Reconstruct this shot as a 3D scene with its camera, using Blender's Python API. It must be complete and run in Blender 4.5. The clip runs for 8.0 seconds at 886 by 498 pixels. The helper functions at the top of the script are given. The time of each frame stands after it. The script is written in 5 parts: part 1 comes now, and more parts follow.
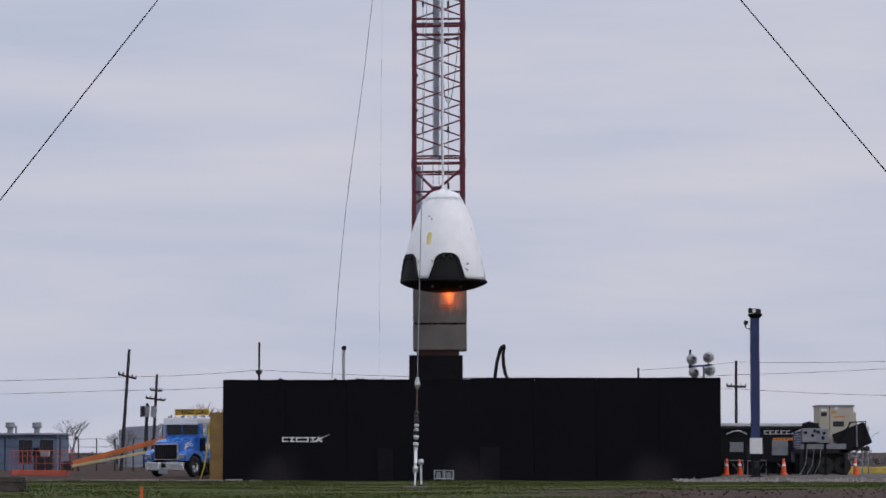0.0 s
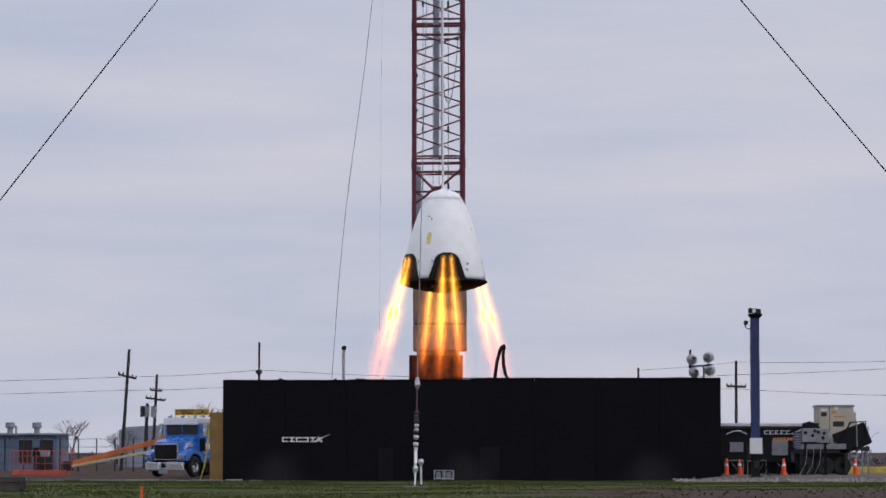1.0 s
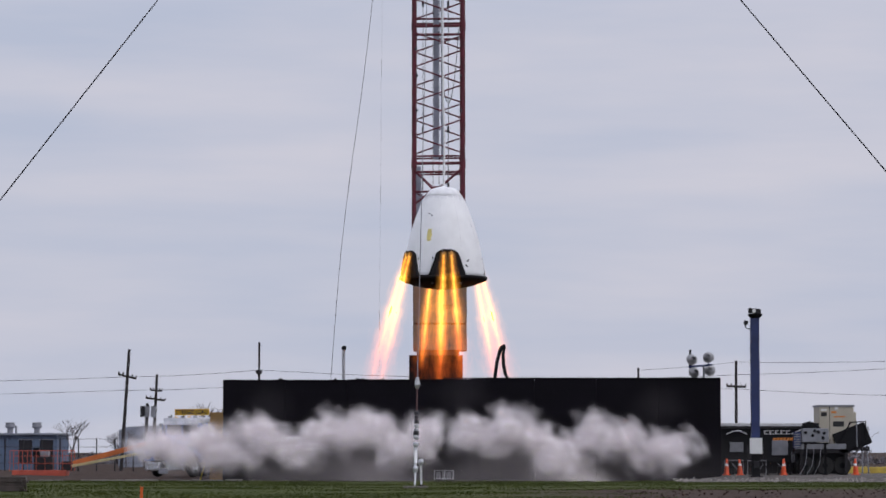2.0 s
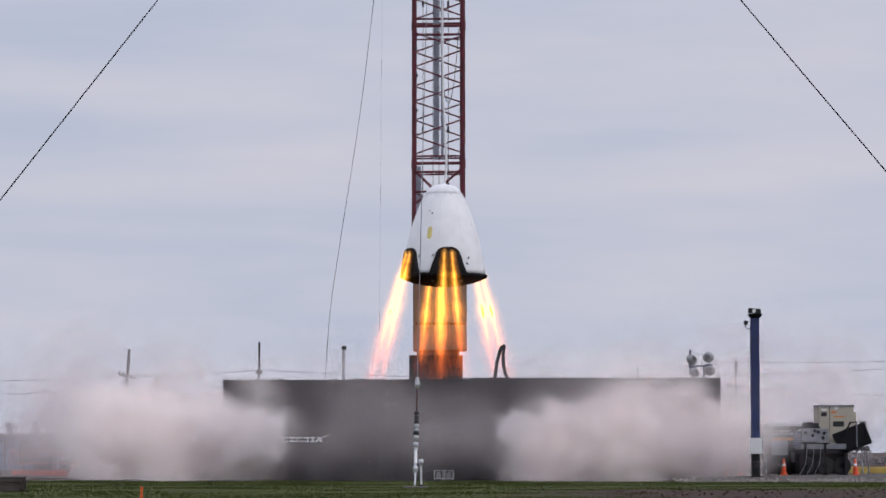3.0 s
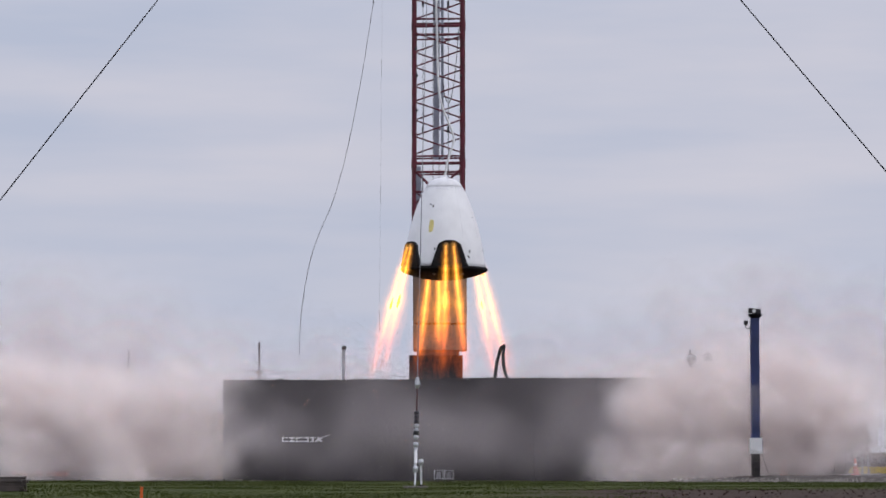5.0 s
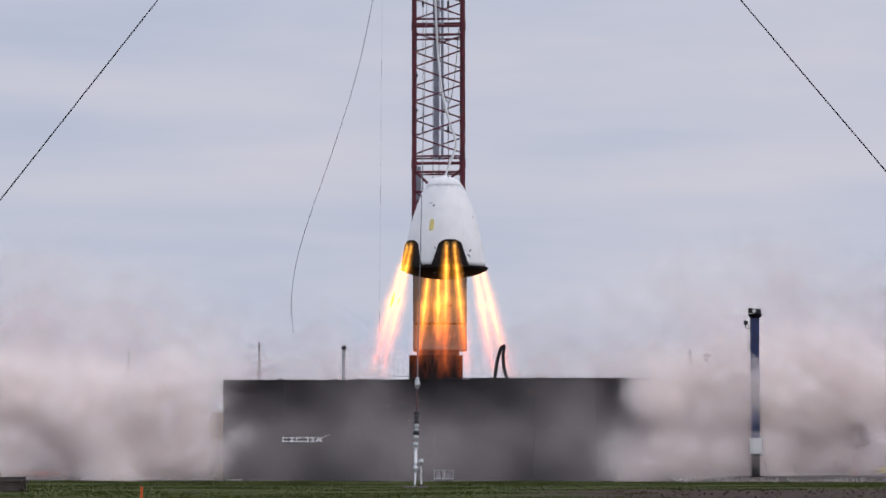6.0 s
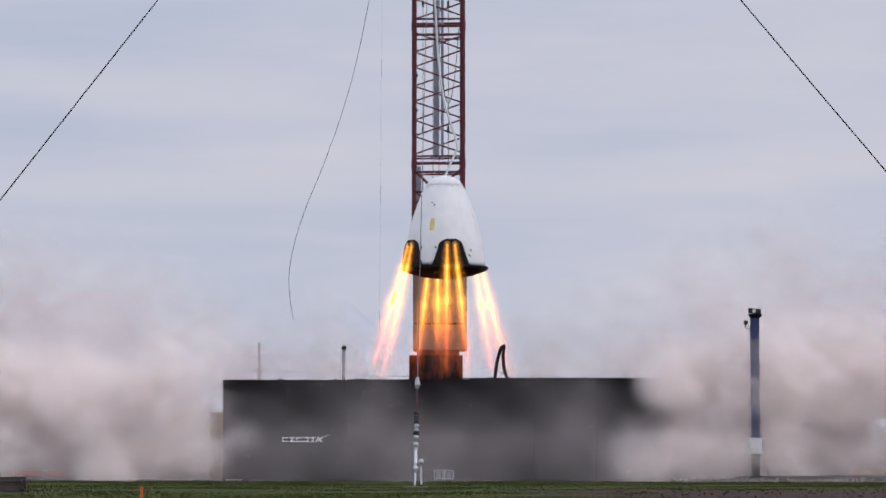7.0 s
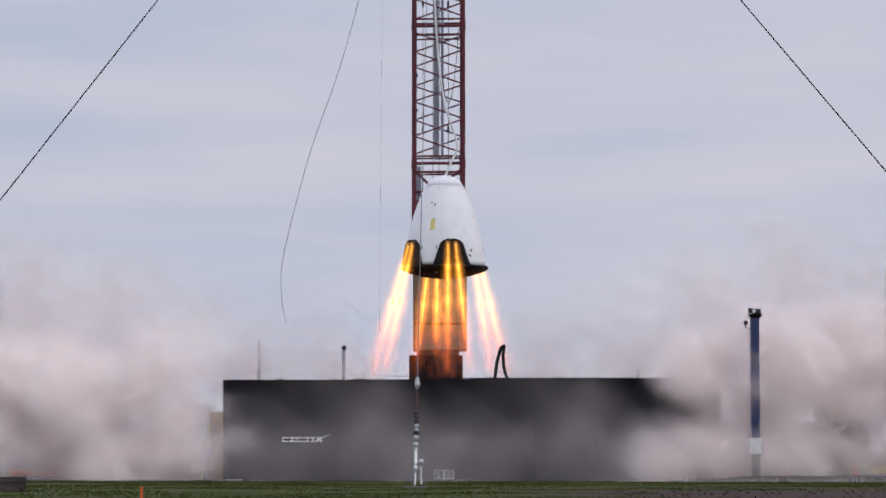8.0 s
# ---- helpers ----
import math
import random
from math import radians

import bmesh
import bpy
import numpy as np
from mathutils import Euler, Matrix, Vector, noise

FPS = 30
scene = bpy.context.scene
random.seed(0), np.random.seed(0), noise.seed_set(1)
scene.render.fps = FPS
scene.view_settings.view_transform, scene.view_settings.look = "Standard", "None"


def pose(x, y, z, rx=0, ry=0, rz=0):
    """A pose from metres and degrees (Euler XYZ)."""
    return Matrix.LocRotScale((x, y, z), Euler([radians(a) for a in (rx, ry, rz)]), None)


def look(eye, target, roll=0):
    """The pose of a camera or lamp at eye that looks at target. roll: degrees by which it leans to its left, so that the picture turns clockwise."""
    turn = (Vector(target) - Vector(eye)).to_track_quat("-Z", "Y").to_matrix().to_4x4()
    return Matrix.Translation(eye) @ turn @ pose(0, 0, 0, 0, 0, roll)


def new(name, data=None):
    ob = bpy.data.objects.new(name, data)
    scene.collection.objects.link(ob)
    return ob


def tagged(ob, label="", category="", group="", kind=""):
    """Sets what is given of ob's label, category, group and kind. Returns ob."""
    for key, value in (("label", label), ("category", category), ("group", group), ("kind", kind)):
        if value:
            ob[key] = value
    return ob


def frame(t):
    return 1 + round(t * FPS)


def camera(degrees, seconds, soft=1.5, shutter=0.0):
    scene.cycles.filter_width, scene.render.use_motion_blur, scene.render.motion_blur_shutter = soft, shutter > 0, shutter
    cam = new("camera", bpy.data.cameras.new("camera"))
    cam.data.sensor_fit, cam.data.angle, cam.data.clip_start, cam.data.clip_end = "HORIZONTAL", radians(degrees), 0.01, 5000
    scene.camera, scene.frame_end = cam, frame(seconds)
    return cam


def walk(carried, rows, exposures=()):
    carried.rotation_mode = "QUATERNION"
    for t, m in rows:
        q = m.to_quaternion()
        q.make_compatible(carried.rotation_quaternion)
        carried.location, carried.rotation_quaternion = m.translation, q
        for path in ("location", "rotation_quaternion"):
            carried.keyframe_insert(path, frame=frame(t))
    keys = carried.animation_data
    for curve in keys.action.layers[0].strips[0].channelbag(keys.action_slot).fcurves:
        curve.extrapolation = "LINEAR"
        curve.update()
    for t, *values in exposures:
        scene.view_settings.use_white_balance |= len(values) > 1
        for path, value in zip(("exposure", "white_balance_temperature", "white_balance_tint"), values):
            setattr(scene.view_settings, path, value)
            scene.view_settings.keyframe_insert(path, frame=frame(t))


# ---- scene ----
cam = camera(17.823, 8.0, soft=1.7)
EYE = pose(0.0, -120.0, 1.2, 94.107, 0, 0)
walk(cam, [(0.0, EYE), (8.0, EYE)])
scene.cycles.transparent_max_bounces = 200

# ---- sky and sun: a bright overcast ----
world = bpy.data.worlds.new("world")
scene.world = world
world.use_nodes = True
wn, wl = world.node_tree.nodes, world.node_tree.links
wn.clear()
w_out = wn.new("ShaderNodeOutputWorld")
w_bg = wn.new("ShaderNodeBackground")
w_bg.inputs["Strength"].default_value = 0.98
w_sky = wn.new("ShaderNodeTexSky")
w_sky.sky_type, w_sky.sun_disc = "NISHITA", False
w_sky.sun_elevation, w_sky.sun_rotation = radians(48), radians(125)
w_sky.dust_density = 3.0
w_dim = wn.new("ShaderNodeVectorMath")
w_dim.operation = "SCALE"
w_dim.inputs["Scale"].default_value = 0.1
w_co = wn.new("ShaderNodeTexCoord")
w_map = wn.new("ShaderNodeMapping")
w_map.inputs["Scale"].default_value = (5.0, 5.0, 34.0)
w_noise = wn.new("ShaderNodeTexNoise")
w_noise.inputs["Scale"].default_value = 1.0
w_noise.inputs["Detail"].default_value = 5.0
w_noise.inputs["Roughness"].default_value = 0.5
w_ramp = wn.new("ShaderNodeValToRGB")
w_ramp.color_ramp.elements[0].position, w_ramp.color_ramp.elements[0].color = 0.34, (0.492, 0.535, 0.670, 1)
w_ramp.color_ramp.elements[1].position, w_ramp.color_ramp.elements[1].color = 0.72, (0.640, 0.628, 0.712, 1)
w_sep = wn.new("ShaderNodeSeparateXYZ")
w_rise = wn.new("ShaderNodeMapRange")
w_rise.inputs["From Min"].default_value, w_rise.inputs["From Max"].default_value = 0.15, 1.0
w_rise.inputs["To Min"].default_value, w_rise.inputs["To Max"].default_value = 1.0, 1.9
w_scale = wn.new("ShaderNodeVectorMath")
w_scale.operation = "SCALE"
w_mix = wn.new("ShaderNodeMix")
w_mix.data_type = "RGBA"
w_mix.inputs["Factor"].default_value = 0.96
wl.new(w_co.outputs["Generated"], w_map.inputs["Vector"])
wl.new(w_map.outputs["Vector"], w_noise.inputs["Vector"])
wl.new(w_noise.outputs["Fac"], w_ramp.inputs["Fac"])
wl.new(w_co.outputs["Generated"], w_sep.inputs["Vector"])
wl.new(w_sep.outputs["Z"], w_rise.inputs["Value"])
wl.new(w_ramp.outputs["Color"], w_scale.inputs[0])
wl.new(w_rise.outputs["Result"], w_scale.inputs["Scale"])
wl.new(w_sky.outputs["Color"], w_dim.inputs[0])
wl.new(w_dim.outputs["Vector"], w_mix.inputs["A"])
wl.new(w_scale.outputs["Vector"], w_mix.inputs["B"])
wl.new(w_mix.outputs["Result"], w_bg.inputs["Color"])
wl.new(w_bg.outputs["Background"], w_out.inputs["Surface"])

sun_data = bpy.data.lights.new("sun", "SUN")
sun_data.energy, sun_data.angle, sun_data.color = 0.7, radians(25), (1.0, 0.96, 0.91)
sun = new("sun", sun_data)
sun.matrix_basis = look((60, -45, 80), (0, 0, 0))


# ---- materials ----
def material(name, col, rough=0.6, metal=0.0, vary=0.2, scale=3.0, bump=0.0, grain=40.0, other=None, per_piece=0.0, spec=0.5):
    """A painted or raw surface: colour varied at two scales, fine relief, uneven gloss."""
    m = bpy.data.materials.new(name)
    m.use_nodes = True
    n, l = m.node_tree.nodes, m.node_tree.links
    b = n["Principled BSDF"]
    co = n.new("ShaderNodeTexCoord")
    big, small = n.new("ShaderNodeTexNoise"), n.new("ShaderNodeTexNoise")
    big.inputs["Scale"].default_value, big.inputs["Detail"].default_value = scale, 6
    small.inputs["Scale"].default_value, small.inputs["Detail"].default_value = grain, 4
    ramp = n.new("ShaderNodeValToRGB")
    dark = [c * (1 - vary) for c in col]
    ramp.color_ramp.elements[0].position, ramp.color_ramp.elements[0].color = 0.3, (*dark, 1)
    ramp.color_ramp.elements[1].position, ramp.color_ramp.elements[1].color = 0.7, (*(other or [min(1, c * (1 + vary * 0.6)) for c in col]), 1)
    mix = n.new("ShaderNodeMath")
    mix.operation = "MULTIPLY_ADD"
    mix.inputs[1].default_value, mix.inputs[2].default_value = 0.35, -0.17
    add = n.new("ShaderNodeMath")
    add.operation = "ADD"
    l.new(co.outputs["Object"], big.inputs["Vector"])
    l.new(co.outputs["Object"], small.inputs["Vector"])
    l.new(small.outputs["Fac"], mix.inputs[0])
    l.new(mix.outputs[0], add.inputs[0])
    l.new(big.outputs["Fac"], add.inputs[1])
    last = add
    if per_piece:
        info = n.new("ShaderNodeObjectInfo")
        shift = n.new("ShaderNodeMath")
        shift.operation = "MULTIPLY_ADD"
        shift.inputs[1].default_value = per_piece
        l.new(info.outputs["Random"], shift.inputs[0])
        l.new(add.outputs[0], shift.inputs[2])
        last = shift
    l.new(last.outputs[0], ramp.inputs["Fac"])
    l.new(ramp.outputs["Color"], b.inputs["Base Color"])
    b.inputs["Metallic"].default_value = metal
    b.inputs["Specular IOR Level"].default_value = spec
    gl = n.new("ShaderNodeMapRange")
    gl.inputs["To Min"].default_value, gl.inputs["To Max"].default_value = max(0.05, rough - 0.12), min(1, rough + 0.12)
    l.new(big.outputs["Fac"], gl.inputs["Value"])
    l.new(gl.outputs["Result"], b.inputs["Roughness"])
    if bump:
        bm_ = n.new("ShaderNodeBump")
        bm_.inputs["Strength"].default_value, bm_.inputs["Distance"].default_value = bump, 0.02
        l.new(small.outputs["Fac"], bm_.inputs["Height"])
        l.new(bm_.outputs["Normal"], b.inputs["Normal"])
    return m


BLACK_PANEL = material("black_panel_paint", (0.0055, 0.0045, 0.0075), 0.85, vary=0.3, scale=0.6, bump=0.15, per_piece=0.1, spec=0.12)
BLACK_STEEL = material("black_steel", (0.007, 0.006, 0.009), 0.7, vary=0.4, scale=2, spec=0.15)
CAPSULE_WHITE = material("capsule_white_coating", (0.87, 0.87, 0.88), 0.55, vary=0.07, scale=1.4, bump=0.05)
CAPSULE_NOSE = material("nose_white_cover", (0.78, 0.78, 0.80), 0.7, vary=0.1, scale=4, bump=0.3, grain=14)
CAPSULE_BLACK = material("capsule_black_tile", (0.008, 0.007, 0.009), 0.7, vary=0.4, scale=4, bump=0.2, spec=0.25)
SHIELD = material("heat_shield_black", (0.007, 0.006, 0.007), 0.75, vary=0.4, scale=3, bump=0.2, spec=0.2)
NOZZLE = material("nozzle_metal", (0.02, 0.017, 0.016), 0.6, 0.3, vary=0.4)
YELLOW_PATCH = material("faded_yellow_patch", (0.72, 0.62, 0.24), 0.7, vary=0.25, scale=9)
GREY_MARK = material("grey_port", (0.10, 0.10, 0.11), 0.6, vary=0.3)
TOWER_RED = material("tower_red_paint", (0.105, 0.010, 0.022), 0.65, vary=0.45, scale=2.5, bump=0.1)
TOWER_GREY = material("galvanised_grey", (0.30, 0.31, 0.38), 0.5, 0.3, vary=0.2)
CONCRETE = material("grey_concrete_block", (0.175, 0.158, 0.145), 0.9, vary=0.18, scale=1.2, bump=0.35)
CONCRETE_PALE = material("pale_concrete", (0.26, 0.24, 0.225), 0.9, vary=0.35, scale=2, bump=0.4)
RUST = material("rusty_red_beam", (0.055, 0.018, 0.016), 0.8, vary=0.4)
CABLE = material("dark_wire_rope", (0.035, 0.035, 0.045), 0.5, 0.4, vary=0.3)
ROPE = material("grey_line", (0.16, 0.16, 0.18), 0.8, vary=0.2)
STRAP = material("white_lifting_strap", (0.78, 0.78, 0.80), 0.7, vary=0.08, scale=8)
BLUE_PAINT = material("post_blue_paint", (0.020, 0.032, 0.115), 0.5, vary=0.3, scale=2, bump=0.08)
TRUCK_BLUE = material("truck_blue_paint", (0.035, 0.17, 0.56), 0.28, vary=0.18, scale=3)
TRUCK_WHITE = material("truck_white_paint", (0.72, 0.73, 0.76), 0.4, vary=0.12)
CHROME = material("worn_chrome", (0.55, 0.56, 0.58), 0.25, 1.0, vary=0.3)
TYRE = material("tyre_rubber", (0.018, 0.018, 0.018), 0.85, vary=0.3, bump=0.3)
DARK_GLASS = material("dark_window_glass", (0.012, 0.014, 0.016), 0.12, vary=0.2)
SIGN_YELLOW = material("sign_yellow", (0.66, 0.38, 0.02), 0.5, vary=0.15)
INK = material("black_lettering", (0.012, 0.012, 0.012), 0.6, vary=0.1)
WHITE_INK = material("white_lettering", (0.74, 0.74, 0.76), 0.6, vary=0.08)
ORANGE_INK = material("orange_lettering", (0.62, 0.20, 0.03), 0.6, vary=0.08)
PLYWOOD = material("plywood", (0.42, 0.25, 0.09), 0.8, vary=0.3, scale=1.5, bump=0.2)
HOSE_YELLOW = material("yellow_hose", (0.62, 0.47, 0.05), 0.6, vary=0.15)
LIFT_ORANGE = material("lift_orange_paint", (0.52, 0.14, 0.035), 0.5, vary=0.3, scale=2)
LIFT_RED = material("lift_red_paint", (0.47, 0.085, 0.05), 0.6, vary=0.3, scale=2)
LIFT_CREAM = material("lift_cream_paint", (0.50, 0.42, 0.22), 0.6, vary=0.2)
SHED_BLUE = material("shed_blue_sheet", (0.105, 0.145, 0.225), 0.7, vary=0.2, scale=1)
SHED_GREY = material("warehouse_grey_sheet", (0.25, 0.27, 0.33), 0.6, vary=0.15, scale=0.5)
POLE_WOOD = material("weathered_pole", (0.028, 0.024, 0.025), 0.9, vary=0.35, scale=2, bump=0.4)
PIPE_WHITE = material("white_pipe", (0.52, 0.52, 0.55), 0.5, vary=0.15)
RUBBER = material("black_hose", (0.008, 0.008, 0.010), 0.7, vary=0.3, spec=0.2)
LAMP_GREY = material("lamp_reflector", (0.33, 0.33, 0.34), 0.45, 0.4, vary=0.3)
GEN_TAN = material("generator_tan", (0.45, 0.41, 0.33), 0.6, vary=0.12, scale=1.5)
ROOF_WHITE = material("trailer_white_roof", (0.60, 0.60, 0.62), 0.6, vary=0.2)
TRAILER_BLACK = material("trailer_black", (0.009, 0.009, 0.011), 0.6, vary=0.3, spec=0.2)
PANEL_GREY = material("equipment_grey", (0.23, 0.235, 0.26), 0.5, vary=0.2)
DEEP_GREY = material("equipment_dark", (0.028, 0.027, 0.031), 0.65, vary=0.35, spec=0.25)
CONE_ORANGE = material("cone_orange", (0.70, 0.085, 0.020), 0.55, vary=0.15)
WHITE_BAND = material("reflective_white", (0.72, 0.72, 0.72), 0.4, vary=0.1)
STAKE = material("stake_orange", (0.75, 0.13, 0.02), 0.6, vary=0.2)
GALV = material("galvanised_hardware", (0.50, 0.51, 0.53), 0.4, 0.5, vary=0.25, scale=12)
BARK = material("bare_bark", (0.12, 0.11, 0.12), 0.9, vary=0.3)
TIMBER = material("weathered_timber", (0.075, 0.06, 0.055), 0.9, vary=0.4, scale=3, bump=0.3)
GRAVEL = material("trodden_gravel", (0.085, 0.072, 0.064), 0.95, vary=0.5, scale=3, grain=26, bump=0.8)
CLOD = material("dark_earth_clod", (0.045, 0.029, 0.024), 0.95, vary=0.4, spec=0.1)
STONE = material("pale_loose_stone", (0.36, 0.33, 0.31), 0.95, vary=0.3, spec=0.2)
YELLOW_EARTH = material("yellow_barrier", (0.50, 0.36, 0.06), 0.7, vary=0.25)
GRASS_BLADE = material("grass_blades", (0.042, 0.060, 0.013), 0.9, vary=0.3, scale=0.35, grain=3, other=(0.068, 0.080, 0.021), spec=0.1)


def ground_material():
    """Grass in front of the pad, bare brown earth behind it and in a worn patch."""
    m = bpy.data.materials.new("ground_grass_and_earth")
    m.use_nodes = True
    n, l = m.node_tree.nodes, m.node_tree.links
    b = n["Principled BSDF"]
    b.inputs["Roughness"].default_value = 0.95
    b.inputs["Specular IOR Level"].default_value = 0.1
    co = n.new("ShaderNodeTexCoord")
    sep = n.new("ShaderNodeSeparateXYZ")
    l.new(co.outputs["Object"], sep.inputs[0])

    def noise_at(scale, detail=6):
        t = n.new("ShaderNodeTexNoise")
        t.inputs["Scale"].default_value, t.inputs["Detail"].default_value = scale, detail
        l.new(co.outputs["Object"], t.inputs["Vector"])
        return t.outputs["Fac"]

    def ramp(fac, a, ca, c, cb):
        r = n.new("ShaderNodeValToRGB")
        r.color_ramp.elements[0].position, r.color_ramp.elements[0].color = a, (*ca, 1)
        r.color_ramp.elements[1].position, r.color_ramp.elements[1].color = c, (*cb, 1)
        l.new(fac, r.inputs["Fac"])
        return r.outputs["Color"]

    def maths(op, x, y):
        k = n.new("ShaderNodeMath")
        k.operation = op
        for i, v in enumerate((x, y)):
            if isinstance(v, (int, float)):
                k.inputs[i].default_value = v
            else:
                l.new(v, k.inputs[i])
        return k.outputs[0]

    def step(value, lo, hi):
        r = n.new("ShaderNodeMapRange")
        r.inputs["From Min"].default_value, r.inputs["From Max"].default_value = lo, hi
        l.new(value, r.inputs["Value"])
        return r.outputs["Result"]

    grass = ramp(noise_at(0.5), 0.3, (0.034, 0.048, 0.011), 0.7, (0.066, 0.075, 0.020))
    earth = ramp(noise_at(1.6), 0.3, (0.026, 0.017, 0.013), 0.7, (0.074, 0.049, 0.038))
    wob = maths("MULTIPLY", noise_at(0.35), 9.0)
    behind = step(maths("ADD", sep.outputs["Y"], maths("MULTIPLY", noise_at(1.2), 1.5)), 0.2, 1.4)
    worn = maths("MULTIPLY", step(maths("SUBTRACT", maths("MULTIPLY", sep.outputs["Y"], -1.0), wob), 21.5, 24.5),
                 step(maths("ADD", sep.outputs["X"], wob), 5.5, 9.5))
    far_dirt = maths("MAXIMUM", behind, worn)
    mix = n.new("ShaderNodeMix")
    mix.data_type = "RGBA"
    l.new(far_dirt, mix.inputs["Factor"])
    l.new(grass, mix.inputs["A"])
    l.new(earth, mix.inputs["B"])
    l.new(mix.outputs["Result"], b.inputs["Base Color"])
    bp = n.new("ShaderNodeBump")
    bp.inputs["Strength"].default_value, bp.inputs["Distance"].default_value = 0.3, 0.05
    l.new(noise_at(7.0), bp.inputs["Height"])
    l.new(bp.outputs["Normal"], b.inputs["Normal"])
    return m


GROUND = ground_material()


def dust_material(name, a, b_, body, ragged):
    """Pale dust: thin wisps, clear at their rims, that scatter light forwards and backwards in two tones of earth."""
    m = bpy.data.materials.new(name)
    m.use_nodes = True
    n, l = m.node_tree.nodes, m.node_tree.links
    n.remove(n["Principled BSDF"])
    co = n.new("ShaderNodeTexCoord")
    t, t2 = n.new("ShaderNodeTexNoise"), n.new("ShaderNodeTexNoise")
    t.inputs["Scale"].default_value, t.inputs["Detail"].default_value = 0.9, 4
    t2.inputs["Scale"].default_value, t2.inputs["Detail"].default_value = ragged, 3
    r = n.new("ShaderNodeValToRGB")
    r.color_ramp.elements[0].position, r.color_ramp.elements[0].color = 0.35, (*a, 1)
    r.color_ramp.elements[1].position, r.color_ramp.elements[1].color = 0.65, (*b_, 1)
    d, tr, mx = n.new("ShaderNodeBsdfDiffuse"), n.new("ShaderNodeBsdfTranslucent"), n.new("ShaderNodeMixShader")
    clear, thin = n.new("ShaderNodeBsdfTransparent"), n.new("ShaderNodeMixShader")
    mx.inputs["Fac"].default_value = 0.30
    den = n.new("ShaderNodeAttribute")
    den.attribute_name = "dust_body"
    fade, frag, mul, mul2 = n.new("ShaderNodeMapRange"), n.new("ShaderNodeMapRange"), n.new("ShaderNodeMath"), n.new("ShaderNodeMath")
    fade.interpolation_type = "SMOOTHSTEP"
    frag.inputs["From Min"].default_value, frag.inputs["From Max"].default_value = 0.35, 0.65
    frag.inputs["To Min"].default_value, frag.inputs["To Max"].default_value = 0.6, 1.3
    mul.operation = mul2.operation = "MULTIPLY"
    mul2.inputs[1].default_value = body
    l.new(den.outputs["Fac"], fade.inputs["Value"])
    l.new(t2.outputs["Fac"], frag.inputs["Value"])
    l.new(fade.outputs["Result"], mul.inputs[0])
    l.new(frag.outputs["Result"], mul.inputs[1])
    l.new(mul.outputs[0], mul2.inputs[0])
    l.new(mul2.outputs[0], thin.inputs["Fac"])
    l.new(co.outputs["Object"], t.inputs["Vector"])
    l.new(co.outputs["Object"], t2.inputs["Vector"])
    l.new(t.outputs["Fac"], r.inputs["Fac"])
    l.new(r.outputs["Color"], d.inputs["Color"])
    l.new(r.outputs["Color"], tr.inputs["Color"])
    l.new(d.outputs[0], mx.inputs[1])
    l.new(tr.outputs[0], mx.inputs[2])
    l.new(clear.outputs[0], thin.inputs[1])
    l.new(mx.outputs[0], thin.inputs[2])
    l.new(thin.outputs[0], n["Material Output"].inputs["Surface"])
    return m


DUST_WHITE = dust_material("white_exhaust_dust", (0.90, 0.84, 0.85), (0.95, 0.90, 0.91), 0.17, 1.4)
DUST_TAN = dust_material("tan_earth_dust", (0.95, 0.86, 0.83), (0.98, 0.91, 0.88), 0.20, 0.4)
DUST_HAZE = dust_material("thin_dust_haze", (0.86, 0.77, 0.77), (0.92, 0.84, 0.84), 0.026, 0.3)
DUST_VEIL = dust_material("faint_dust_veil", (0.86, 0.77, 0.76), (0.90, 0.82, 0.81), 0.055, 0.25)


def flame_material(name, stops, power):
    """Glowing gas: it adds its light to what lies behind it; colour and power run along the jet."""
    m = bpy.data.materials.new(name)
    m.use_nodes = True
    n, l = m.node_tree.nodes, m.node_tree.links
    n.remove(n["Principled BSDF"])
    co, sep = n.new("ShaderNodeTexCoord"), n.new("ShaderNodeSeparateXYZ")
    rng = n.new("ShaderNodeMapRange")
    rng.inputs["From Min"].default_value, rng.inputs["From Max"].default_value = 0.0, -5.0
    r = n.new("ShaderNodeValToRGB")
    while len(r.color_ramp.elements) < len(stops):
        r.color_ramp.elements.new(0.5)
    for e, (p, c) in zip(r.color_ramp.elements, stops):
        e.position, e.color = p, (*c, 1)
    em, tr, ad = n.new("ShaderNodeEmission"), n.new("ShaderNodeBsdfTransparent"), n.new("ShaderNodeAddShader")
    em.inputs["Strength"].default_value = power
    l.new(co.outputs["Object"], sep.inputs[0])
    l.new(sep.outputs["Z"], rng.inputs["Value"])
    l.new(rng.outputs["Result"], r.inputs["Fac"])
    l.new(r.outputs["Color"], em.inputs["Color"])
    l.new(em.outputs[0], ad.inputs[0])
    l.new(tr.outputs[0], ad.inputs[1])
    l.new(ad.outputs[0], n["Material Output"].inputs["Surface"])
    m.cycles.emission_sampling = "NONE"
    return m


FLAME = flame_material("exhaust_flame", [(0.0, (1.0, 0.46, 0.10)), (0.06, (1.0, 0.38, 0.045)), (0.24, (1.0, 0.37, 0.045)),
                                         (0.55, (1.0, 0.35, 0.06)), (0.80, (1.0, 0.25, 0.04)), (1.0, (0.8, 0.14, 0.02))], 0.0155)
FIRE = flame_material("ignition_fire", [(0.0, (1.0, 0.50, 0.10)), (1.0, (1.0, 0.36, 0.05))], 0.30)


